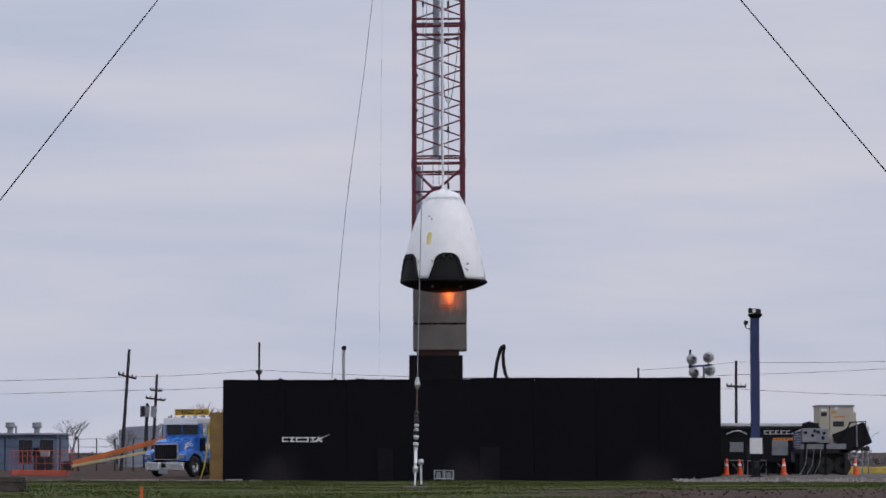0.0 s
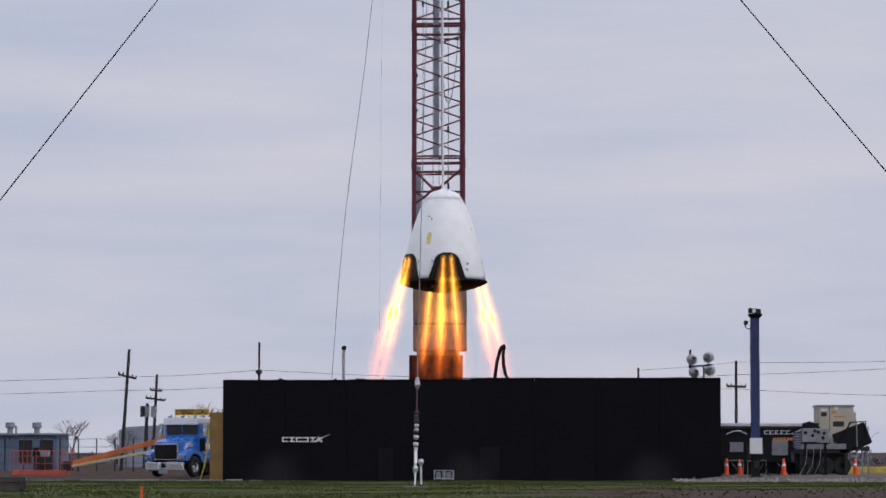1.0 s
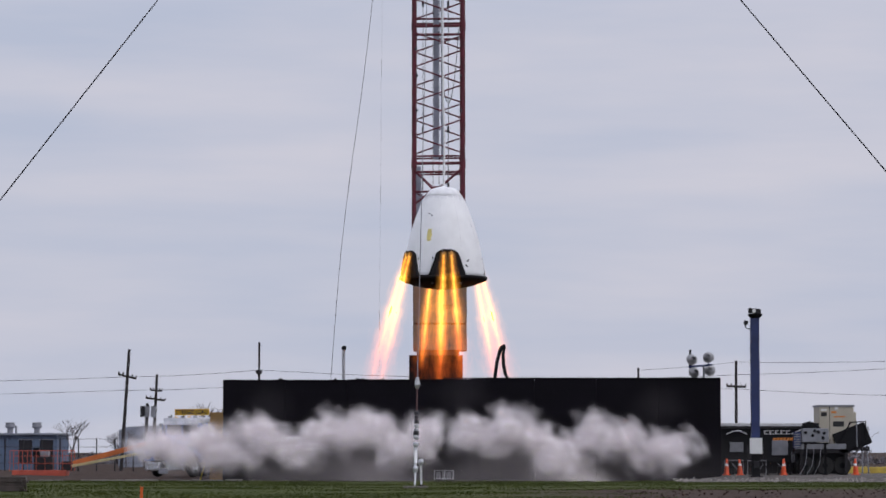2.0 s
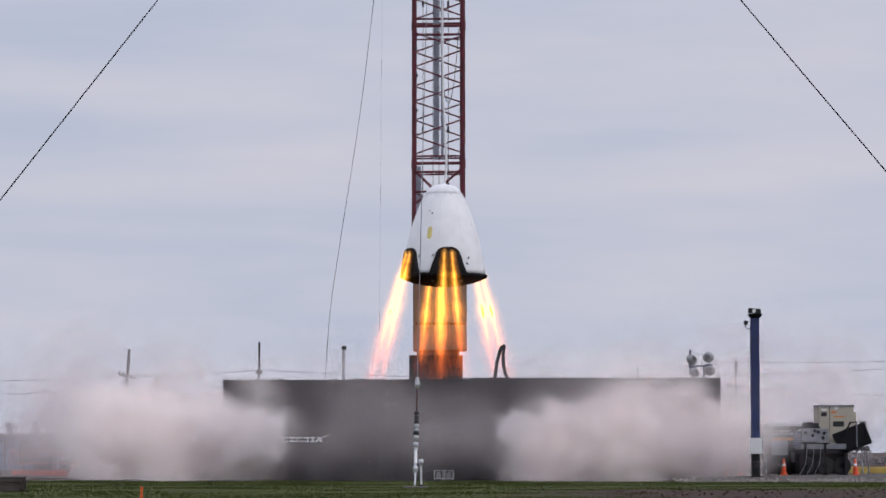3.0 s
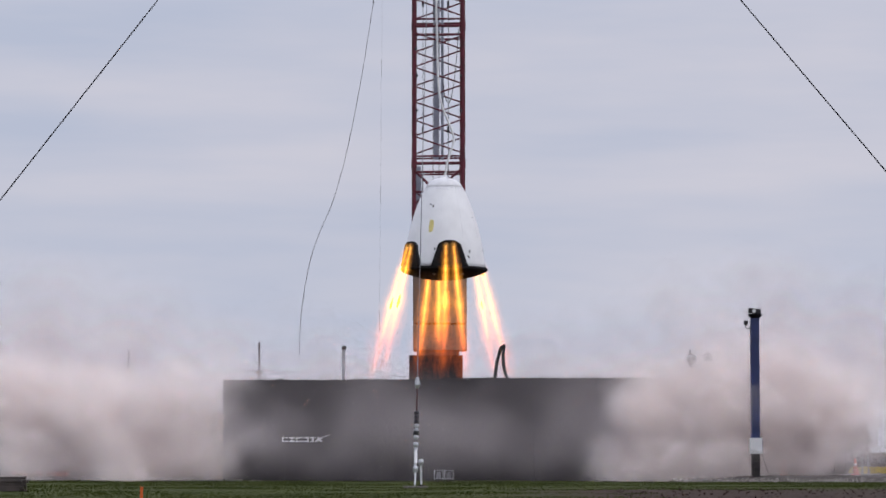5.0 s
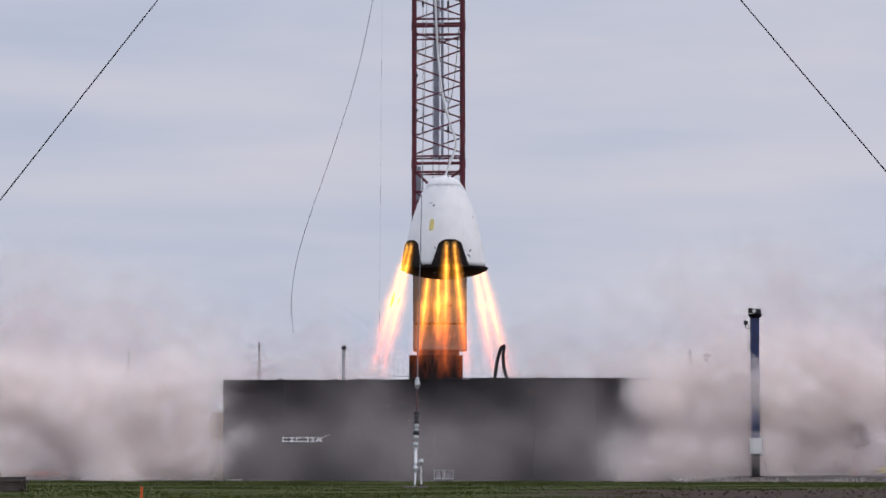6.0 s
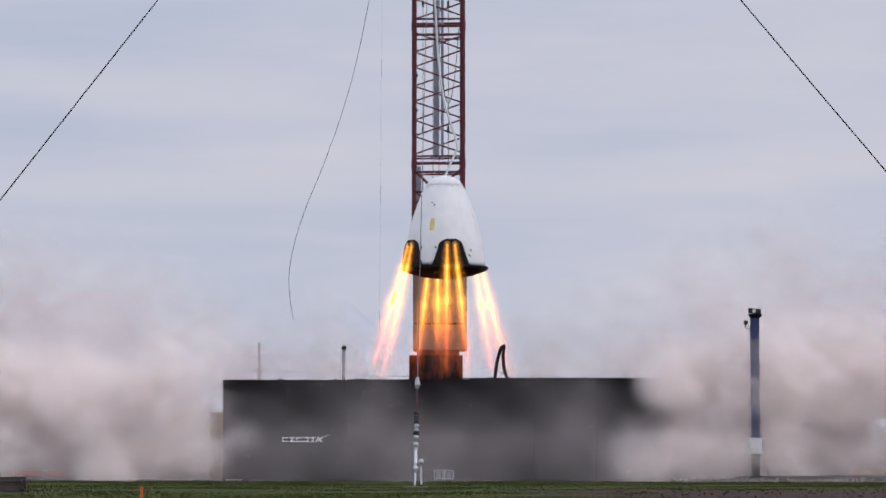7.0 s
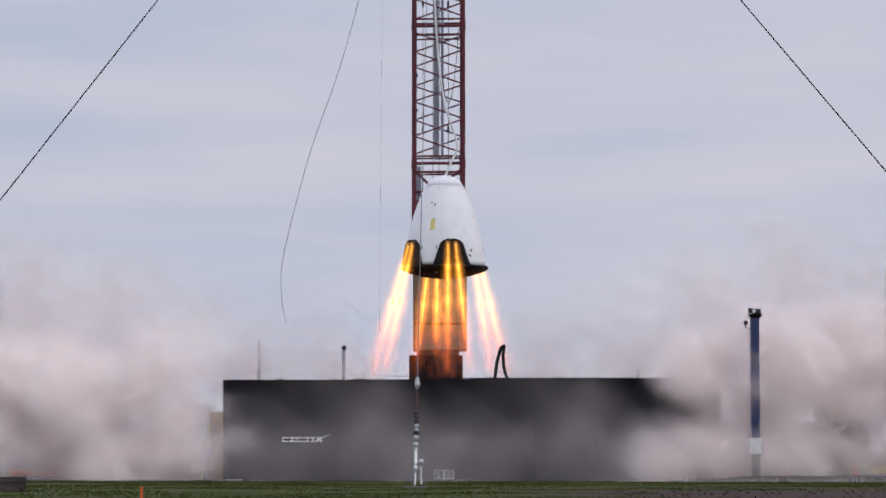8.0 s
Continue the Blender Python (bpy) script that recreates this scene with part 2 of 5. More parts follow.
# ---- mesh helpers ----
def mesh_of(name, bm, mat, smooth=False):
    me = bpy.data.meshes.new(name)
    bm.to_mesh(me)
    bm.free()
    if smooth:
        for p in me.polygons:
            p.use_smooth = True
    me.materials.append(mat)
    return me


def thing(name, m, label, category, group="", kind=""):
    e = new(name)
    e.matrix_basis = m
    e.empty_display_size = 0.2
    return tagged(e, label, category, group, kind)


def part(name, bm, mat, parent, label="", smooth=False):
    ob = new(name, mesh_of(name, bm, mat, smooth))
    ob.parent = parent
    if label:
        ob["label"] = label
    return ob


def solo(name, bm, mat, m, label, category, group="", kind="", smooth=False):
    ob = new(name, mesh_of(name, bm, mat, smooth))
    ob.matrix_basis = m
    return tagged(ob, label, category, group, kind)


def box(x0, y0, z0, x1, y1, z1, bevel=0.0, bm=None, m=None):
    own = bmesh.new()
    bmesh.ops.create_cube(own, size=1.0)
    for v in own.verts:
        v.co = Vector(((x0 + x1) / 2 + v.co.x * (x1 - x0), (y0 + y1) / 2 + v.co.y * (y1 - y0), (z0 + z1) / 2 + v.co.z * (z1 - z0)))
    if bevel:
        bmesh.ops.bevel(own, geom=list(own.edges), offset=bevel, segments=2, affect="EDGES", profile=0.7)
    if m is not None:
        own.transform(m)
    return merge(bm, own)


def merge(bm, own):
    if bm is None:
        return own
    tmp = bpy.data.meshes.new("tmp")
    own.to_mesh(tmp)
    own.free()
    bm.from_mesh(tmp)
    bpy.data.meshes.remove(tmp)
    return bm


def rod(a, b, r, bm=None, sides=8, r2=None):
    a, b = Vector(a), Vector(b)
    own = bmesh.new()
    bmesh.ops.create_cone(own, cap_ends=True, segments=sides, radius1=r, radius2=r if r2 is None else r2, depth=(b - a).length)
    own.transform(Matrix.Translation((a + b) / 2) @ (b - a).to_track_quat("Z", "Y").to_matrix().to_4x4())
    return merge(bm, own)


def bent(points, r, bm=None, sides=8):
    """A round bar or hose through the points."""
    own = bmesh.new()
    rings = []
    pts = [Vector(p) for p in points]
    for i, p in enumerate(pts):
        d = (pts[min(i + 1, len(pts) - 1)] - pts[max(i - 1, 0)]).normalized()
        e1 = d.cross(Vector((0.13, 0.97, 0.21))).normalized()
        e2 = d.cross(e1)
        rings.append([own.verts.new(p + e1 * (r * math.cos(k * math.tau / sides)) + e2 * (r * math.sin(k * math.tau / sides))) for k in range(sides)])
    for u, v in zip(rings, rings[1:]):
        for k in range(sides):
            own.faces.new((u[k], u[(k + 1) % sides], v[(k + 1) % sides], v[k]))
    own.faces.new(rings[0][::-1])
    own.faces.new(rings[-1])
    return merge(bm, own)


def lathe(profile, sides=48, bm=None):
    own = bmesh.new()
    rings = []
    for r, z in profile:
        if r < 1e-4:
            rings.append([own.verts.new((0, 0, z))])
        else:
            rings.append([own.verts.new((r * math.sin(k * math.tau / sides), -r * math.cos(k * math.tau / sides), z)) for k in range(sides)])
    for u, v in zip(rings, rings[1:]):
        for k in range(sides):
            j = (k + 1) % sides
            if len(u) == 1 and len(v) > 1:
                own.faces.new((u[0], v[k], v[j]))
            elif len(v) == 1 and len(u) > 1:
                own.faces.new((u[k], u[j], v[0]))
            elif len(u) > 1:
                own.faces.new((u[k], u[j], v[j], v[k]))
    bmesh.ops.recalc_face_normals(own, faces=list(own.faces))
    return merge(bm, own)


def flakes(name, centres, size, mat, along=None, width=None):
    """A cloud of tiny three-cornered flakes round the centres; with along, slim streaks that lie in that direction."""
    n = len(centres)
    if along is None:
        a = np.random.normal(size=(n, 3))
        a /= np.linalg.norm(a, axis=1)[:, None]
        b = np.cross(a, np.random.normal(size=(n, 3)))
        b /= np.linalg.norm(b, axis=1)[:, None]
        s = size * np.random.uniform(0.6, 1.4, (n, 1))
        p = [centres + a * s * 0.62, centres - a * s * 0.31 + b * s * 0.54, centres - a * s * 0.31 - b * s * 0.54]
    else:
        a = along + np.random.normal(size=(n, 3)) * 0.03
        b = np.cross(a, np.random.normal(size=(n, 3)))
        b /= np.linalg.norm(b, axis=1)[:, None]
        s = size * np.random.uniform(0.5, 1.5, (n, 1))
        p = [centres + a * s * 0.5, centres + b * width * 0.5 - a * s * 0.5, centres - b * width * 0.5 - a * s * 0.5]
    verts = np.stack(p, axis=1).reshape(-1, 3).astype(np.float32)
    me = bpy.data.meshes.new(name)
    me.vertices.add(n * 3)
    me.vertices.foreach_set("co", verts.ravel())
    me.loops.add(n * 3)
    me.loops.foreach_set("vertex_index", np.arange(n * 3, dtype=np.int32))
    me.polygons.add(n)
    me.polygons.foreach_set("loop_start", np.arange(0, n * 3, 3, dtype=np.int32))
    me.update(calc_edges=True)
    me.validate()
    me.materials.append(mat)
    return me


def wisps(name, centres, radius, mat):
    """Shallow six-sided domes of dust, thick in the middle and thinning to nothing at the rim."""
    n = len(centres)
    face = np.array([0.0, -0.8, 0.6]) + np.random.normal(size=(n, 3)) * 0.22
    face /= np.linalg.norm(face, axis=1)[:, None]
    u = np.cross(face, np.random.normal(size=(n, 3)))
    u /= np.linalg.norm(u, axis=1)[:, None]
    v = np.cross(face, u)
    r = radius * np.random.uniform(0.65, 1.4, (n, 1))
    pts = [centres + face * r * 0.15]
    for k in range(6):
        w = r * np.random.uniform(0.75, 1.25, (n, 1))
        pts.append(centres + u * w * math.cos(k * math.pi / 3) + v * w * math.sin(k * math.pi / 3))
    verts = np.stack(pts, axis=1).reshape(-1, 3)
    tri = np.array([(0, 1 + k, 1 + (k + 1) % 6) for k in range(6)])
    faces = (np.arange(n)[:, None, None] * 7 + tri[None]).reshape(-1, 3)
    me = bpy.data.meshes.new(name)
    me.from_pydata(verts.tolist(), [], faces.tolist())
    thick = me.attributes.new("dust_body", "FLOAT", "POINT")
    thick.data.foreach_set("value", np.tile(np.array([1.0, 0, 0, 0, 0, 0, 0], dtype=np.float32), n))
    for p in me.polygons:
        p.use_smooth = True
    me.materials.append(mat)
    return me


# ---- ground ----
def build_ground():
    bm = bmesh.new()
    xs = [-3000, -400, -120] + [-60 + 2 * i for i in range(61)] + [120, 400, 3000]
    ys = [-3000, -300, -140, -118] + [-60 + 2 * i for i in range(61)] + [120, 400, 4000]
    grid = []
    for y in ys:
        row = []
        for x in xs:
            near = -58 < y < 60 and abs(x) < 58
            row.append(bm.verts.new((x, y, noise.noise((x * 0.23, y * 0.23, 0.0)) * 0.05 - 0.02 if near else 0.0)))
        grid.append(row)
    for a, b in zip(grid, grid[1:]):
        for i in range(len(xs) - 1):
            bm.faces.new((a[i], a[i + 1], b[i + 1], b[i]))
    solo("ground", bm, GROUND, pose(0, 0, 0), "short green grass and bare brown earth reaching the horizon", "ground", kind="structure", smooth=True)

    # short turf in front of the pad
    n = 90000
    x, y = np.random.uniform(-21, 22, n), -1.2 - 52 * np.random.random(n) ** 1.3
    keep = ~((y < -27 + 3 * np.sin(x * 0.5)) & (x > 4 + 2.5 * np.sin(y * 0.8)))
    x, y = x[keep], y[keep]
    n = len(x)
    h = np.random.uniform(0.008, 0.035, n) * (0.7 + 0.5 * np.sin(x * 0.7 + np.cos(y * 0.5) * 2))
    c = np.stack([x, y, np.full(n, -0.03)], axis=1)
    t = np.random.uniform(0, math.tau, n)
    side = np.stack([np.cos(t), np.sin(t), np.zeros(n)], axis=1) * 0.02
    tip = c + np.stack([np.random.normal(0, 0.02, n), np.random.normal(0, 0.02, n), h + 0.03], axis=1)
    v = np.stack([c - side, c + side, tip], axis=1).reshape(-1, 3)
    me = bpy.data.meshes.new("grass")
    me.from_pydata(v.tolist(), [], np.arange(n * 3).reshape(-1, 3).tolist())
    me.materials.append(GRASS_BLADE)
    tagged(new("grass", me), "short patchy green turf in front of the black wall", "grass", kind="stuff")

    # clods in the worn patch
    bm = bmesh.new()
    for _ in range(700):
        px, py = random.uniform(5, 24), random.uniform(-50, -27)
        s = random.uniform(0.01, 0.04)
        own = bmesh.new()
        bmesh.ops.create_icosphere(own, subdivisions=1, radius=s)
        for w in own.verts:
            w.co *= random.uniform(0.6, 1.2)
        own.transform(pose(px, py, s * 0.2, 0, 0, random.uniform(0, 360)))
        bm = merge(bm, own)
    solo("clods", bm, CLOD, pose(0, 0, 0), "dark loose clods of earth on the bare patch", "clods", kind="stuff")

    # raised gravel pad under the trailer and the blue post
    bm = bmesh.new()
    nx, ny = 60, 24
    g = []
    for j in range(ny + 1):
        r = []
        for i in range(nx + 1):
            px, py = 9.3 + 30 * i / nx, -6.2 + 24 * j / ny
            edge = min(1.0, j / 2.0, i / 6.0)
            r.append(bm.verts.new((px, py + (0.25 * noise.noise((px * 1.1, 3, 0)) if j == 0 else 0), -0.05 + 0.25 * edge + 0.03 * noise.noise((px * 2, py * 2, 1)))))
        g.append(r)
    for a, b in zip(g, g[1:]):
        for i in range(nx):
            bm.faces.new((a[i], a[i + 1], b[i + 1], b[i]))
    solo("gravel_pad", bm, GRAVEL, pose(0, 0, 0), "low raised pad of trodden gravel with a ragged edge", "pad", kind="structure")
    bm = bmesh.new()
    for i in range(650):
        px, py = random.uniform(9.3, 21), random.triangular(-6.5, -5.0, -6.1)
        s = random.uniform(0.012, 0.04)
        own = bmesh.new()
        bmesh.ops.create_icosphere(own, subdivisions=1, radius=s)
        own.transform(pose(px, py, min(0.2, (py + 6.2) * 0.12) + s * 0.3, random.uniform(0, 90), 0, random.uniform(0, 360)))
        bm = merge(bm, own)
    solo("loose_gravel", bm, STONE, pose(0, 0, 0), "pale loose stones along the pad's edge", "gravel", kind="stuff")

    # broken pale kerb strip beside the truck
    for i, (x0, x1) in enumerate([(-17.6, -15.9), (-15.2, -13.4), (-13.3, -11.9), (-11.8, -10.6), (-10.5, -9.2), (-9.1, -8.4), (-8.1, -7.6)]):
        solo("kerb", box(x0, -1.5, -0.05, x1, -1.1, 0.025 + 0.015 * (i % 3), 0.01), CONCRETE_PALE, pose(0, 0, 0), "low broken strip of pale concrete at the grass edge", "kerb", "kerb strips", "structure")


build_ground()


# ---- the black blast wall ----
def build_enclosure():
    wall = tagged(new("wall_front"), "black painted blast wall made of tall flat panels", "wall", kind="structure")
    widths = [2.42, 2.40, 2.44, 2.40, 2.42, 2.40, 2.43, 2.41]
    total = sum(widths)
    x = -9.34
    for i, w in enumerate(widths):
        w *= 21.13 / total
        top = 4.24 + 0.095 * (i / 7)
        dy = 0.012 * ((i * 5) % 3)
        part("panel", box(x + 0.006, dy, -0.04, x + w - 0.006, 0.16 + dy, top, 0.008), BLACK_PANEL, wall)
        x += w
    part("backing", box(-9.16, 0.186, 0.0, 11.6, 0.20, 4.20), BLACK_STEEL, wall)
    part("coping", box(-9.35, -0.02, 4.225, 0.0, 0.2, 4.255, 0.006), BLACK_STEEL, wall, "thin black capping rail")
    part("coping", box(0.0, -0.02, 4.30, 11.79, 0.2, 4.345, 0.006), BLACK_STEEL, wall, "thin black capping rail")
    for px in (-6.9, -4.62, -3.45, -2.6, 1.9, 3.9, 6.1):
        part("bracket", box(px, 0.02, 4.2, px + 0.1, 0.12, 4.31 + 0.05 * (px > 0), 0.01), BLACK_STEEL, wall)
    # a hatch that stands a little proud, and a low door
    part("hatch", box(-2.75, -0.03, 0.0, -2.1, -0.002, 1.35, 0.01), BLACK_STEEL, wall, "dark steel hatch")
    part("door", box(1.56, -0.03, 0.0, 2.4, -0.002, 1.42, 0.01), BLACK_STEEL, wall, "low black steel door")
    for name, b in (("wall_west", (-9.34, 0.18, -0.04, -9.18, 15.0, 4.22)), ("wall_east", (11.63, 0.18, -0.04, 11.79, 15.0, 4.32)), ("wall_back", (-9.34, 15.0, -0.04, 11.79, 15.16, 4.25))):
        solo(name, box(*b), BLACK_PANEL, pose(0, 0, 0), "black painted side of the blast wall", "wall", kind="structure")
    # white mark on the wall: six plain blocks and a sweeping tail
    mark = thing("wall_emblem", pose(-6.82, -0.02, 1.62), "white emblem of plain bars and a tail on black wall", "emblem")
    bx = 0.0
    for w in (0.25, 0.25, 0.25, 0.25, 0.25):
        bm = box(bx, 0, 0.15, bx + w, 0.012, 0.20)
        bm = box(bx, 0, 0.0, bx + w, 0.012, 0.05, bm=bm)
        side = bx + (0.0, 0.095, 0.0, 0.19, 0.095)[round(bx / 0.295)]
        bm = box(side, 0, 0.052, side + 0.06, 0.012, 0.148, bm=bm)
        part("bar", bm, WHITE_INK, mark)
        bx += 0.295
    bm = bmesh.new()
    low, high = [], []
    for i in range(11):
        u = i / 10
        zx = 1.42 + 0.62 * u
        zz = 0.0 + 0.33 * u ** 0.75
        th = 0.09 * (1 - u) + 0.006
        for dst, s in ((low, -th / 2), (high, th / 2)):
            dst.append([bm.verts.new((zx + s * 0.6, y, zz - s * 0.6)) for y in (0.0, 0.012)])
    for i in range(10):
        a, b, c, d = low[i], low[i + 1], high[i + 1], high[i]
        bm.faces.new((a[0], b[0], c[0], d[0]))
        bm.faces.new((d[1], c[1], b[1], a[1]))
        bm.faces.new((a[0], a[1], b[1], b[0]))
        bm.faces.new((d[0], c[0], c[1], d[1]))
    part("swoosh", bm, WHITE_INK, mark)
    part("stroke", box(-0.04, 0, -0.14, 0.04, 0.012, 0.14, m=pose(1.6, 0.0, 0.10, 0, -38, 0)), WHITE_INK, mark)


build_enclosure()


# ---- the plinth of concrete blocks and the lattice tower ----
def build_tower():
    plinth = thing("tower_plinth", pose(0, 9, 0), "black steel plinth under a stack of grey concrete blocks", "plinth")
    part("pedestal", box(-1.55, 0, 0, 0.90, 2.6, 5.60, 0.03), BLACK_STEEL, plinth, "black steel pedestal")
    part("beam", box(-1.21, 0.1, 5.60, 0.75, 2.4, 5.85, 0.02), RUST, plinth, "rusty dark red beam")
    for x0, x1, z0, z1 in ((-1.37, 1.085, 5.85, 7.00), (-1.37, 1.085, 7.08, 9.8)):
        part("block", box(x0, 0.0, z0, x1, 2.5, z1, 0.03), CONCRETE, plinth)
    for i in range(6):
        x = -1.25 + 0.40 * i
        part("spacer", box(x, 0.05, 7.0, x + 0.28, 2.4, 7.08), RUST, plinth)
    part("stencil", box(-0.1, -0.006, 7.86, 0.42, -0.001, 7.90), DEEP_GREY, plinth)
    part("stencil", box(-0.1, -0.006, 7.74, 0.36, -0.001, 7.78), DEEP_GREY, plinth)

    tower = thing("lattice_tower", pose(0, 9, 0), "dark red lattice steel tower with guy wires", "tower")
    xl, xr, yb = -1.33, 0.90, 2.2
    z0, z1 = 9.8, 40.0
    for x, y, r in ((xl, 0.05, 0.105), (xr, 0.05, 0.125), (xl, yb, 0.10), (xr, yb, 0.10)):
        bm = rod((x, y, z0), (x, y, z1), r, sides=12)
        part("leg", bm, TOWER_RED, tower)
        for zj in (14.4, 20.75, 27.1, 33.4):
            part("splice_collar", rod((x, y, zj - 0.22), (x, y, zj + 0.22), r + 0.018, sides=12), TOWER_RED, tower)
    base = 14.85
    for sec in range(4):
        zb = base + sec * 6.35
        for face_y, off in ((0.0, 0.0), (yb, 1.0)):
            for i in range(-1, 4):
                zl = zb + 1.26 + off + 1.6 * i - 0.45
                zr = zl + 0.78
                za = zl - 0.78
                if zb - 0.2 < zl and zr < zb + 6.0:
                    part("brace", rod((xl, face_y, zl), (xr, face_y, zr), 0.036, sides=6), TOWER_RED, tower)
                if za > zb - 0.2 and zl < zb + 6.0:
                    part("brace", rod((xl, face_y, zl), (xr, face_y, za), 0.036, sides=6), TOWER_RED, tower)
        for zz, r, ya in ((-0.45, 0.07, 0.0), (-0.12, 0.045, 0.0), (-0.85, 0.055, 0.0), (0.0, 0.045, yb), (-0.75, 0.045, yb)):
            part("girt", rod((xl, ya, zb + zz), (xr, ya, zb + zz + 0.02), r, sides=6), TOWER_RED, tower)
        for x in (xl, xr):
            part("girt", rod((x, 0.05, zb - 0.4), (x, yb, zb - 0.4), 0.05, sides=6), TOWER_RED, tower)
            for i in range(4):
                part("brace", rod((x, 0.05, zb + 0.3 + 1.5 * i), (x, yb, zb + 1.1 + 1.5 * i), 0.03, sides=6), TOWER_RED, tower)
    # the lowest bay: knee braces to a middle plate
    part("knee_brace", rod((xl, 0, 14.1), (-0.42, 0, 13.2), 0.06, sides=8), TOWER_RED, tower)
    part("knee_brace", rod((xr, 0, 14.2), (-0.30, 0, 13.15), 0.06, sides=8), TOWER_RED, tower)
    part("knee_brace", rod((-0.42, 0, 13.2), (xl, 0, 12.5), 0.055, sides=8), TOWER_RED, tower)
    part("gusset", box(-0.55, -0.03, 13.05, -0.15, 0.03, 13.35, 0.02), TOWER_RED, tower)
    for zz in (13.1, 11.6):
        part("girt", rod((xl, 0, zz), (xr, 0, zz), 0.05, sides=6), TOWER_RED, tower)
        part("brace", rod((xl, 0, zz), (xr, 0, zz - 1.3), 0.04, sides=6), TOWER_RED, tower)
    # hoist track and cable tray inside
    part("hoist_track", box(-0.44, 1.2, 14.7, -0.20, 1.35, 40, 0.02), TOWER_GREY, tower, "grey galvanised hoist track")
    part("hoist_track", box(-0.10, 1.2, 14.7, 0.03, 1.35, 40, 0.02), TOWER_GREY, tower, "grey galvanised hoist track")
    part("cable_tray", box(-1.28, 1.3, 11.0, -1.02, 1.4, 14.4, 0.02), TOWER_GREY, tower, "grey cable tray")
    for x, zb_ in ((-0.93, 9.8), (-0.46, 13.2), (-0.18, 13.2), (0.24, 9.8)):
        part("wire", rod((x, 0.8, zb_), (x + 0.02, 0.8, 40), 0.014, sides=6), CABLE, tower)
    loop = [(0.02, -0.1, 18.1), (0.06, -0.1, 17.6), (0.16, -0.1, 17.25), (0.26, -0.1, 17.15), (0.38, -0.1, 17.4), (0.52, -0.1, 18.2), (0.63, -0.1, 19.3), (0.72, -0.1, 20.6)]
    part("hanging_cable", bent(loop, 0.016, sides=6), CABLE, tower)
    for x, z in ((-0.93, 16.05), (-0.93, 21.9), (0.24, 16.05), (0.24, 21.9), (0.24, 13.45)):
        part("clamp", box(x - 0.05, 0.72, z - 0.14, x + 0.05, 0.86, z + 0.14, 0.03), CABLE, tower)
    for x, z in ((-1.2, 18.45), (-1.2, 16.85), (0.82, 16.85), (0.82, 18.45), (-1.25, 19.7)):
        part("lamp", lathe([(0, -0.07), (0.06, -0.05), (0.07, 0.03), (0, 0.07)], 10), CABLE, tower, "small dark marker lamp").matrix_basis = pose(x, -0.08, z)


build_tower()


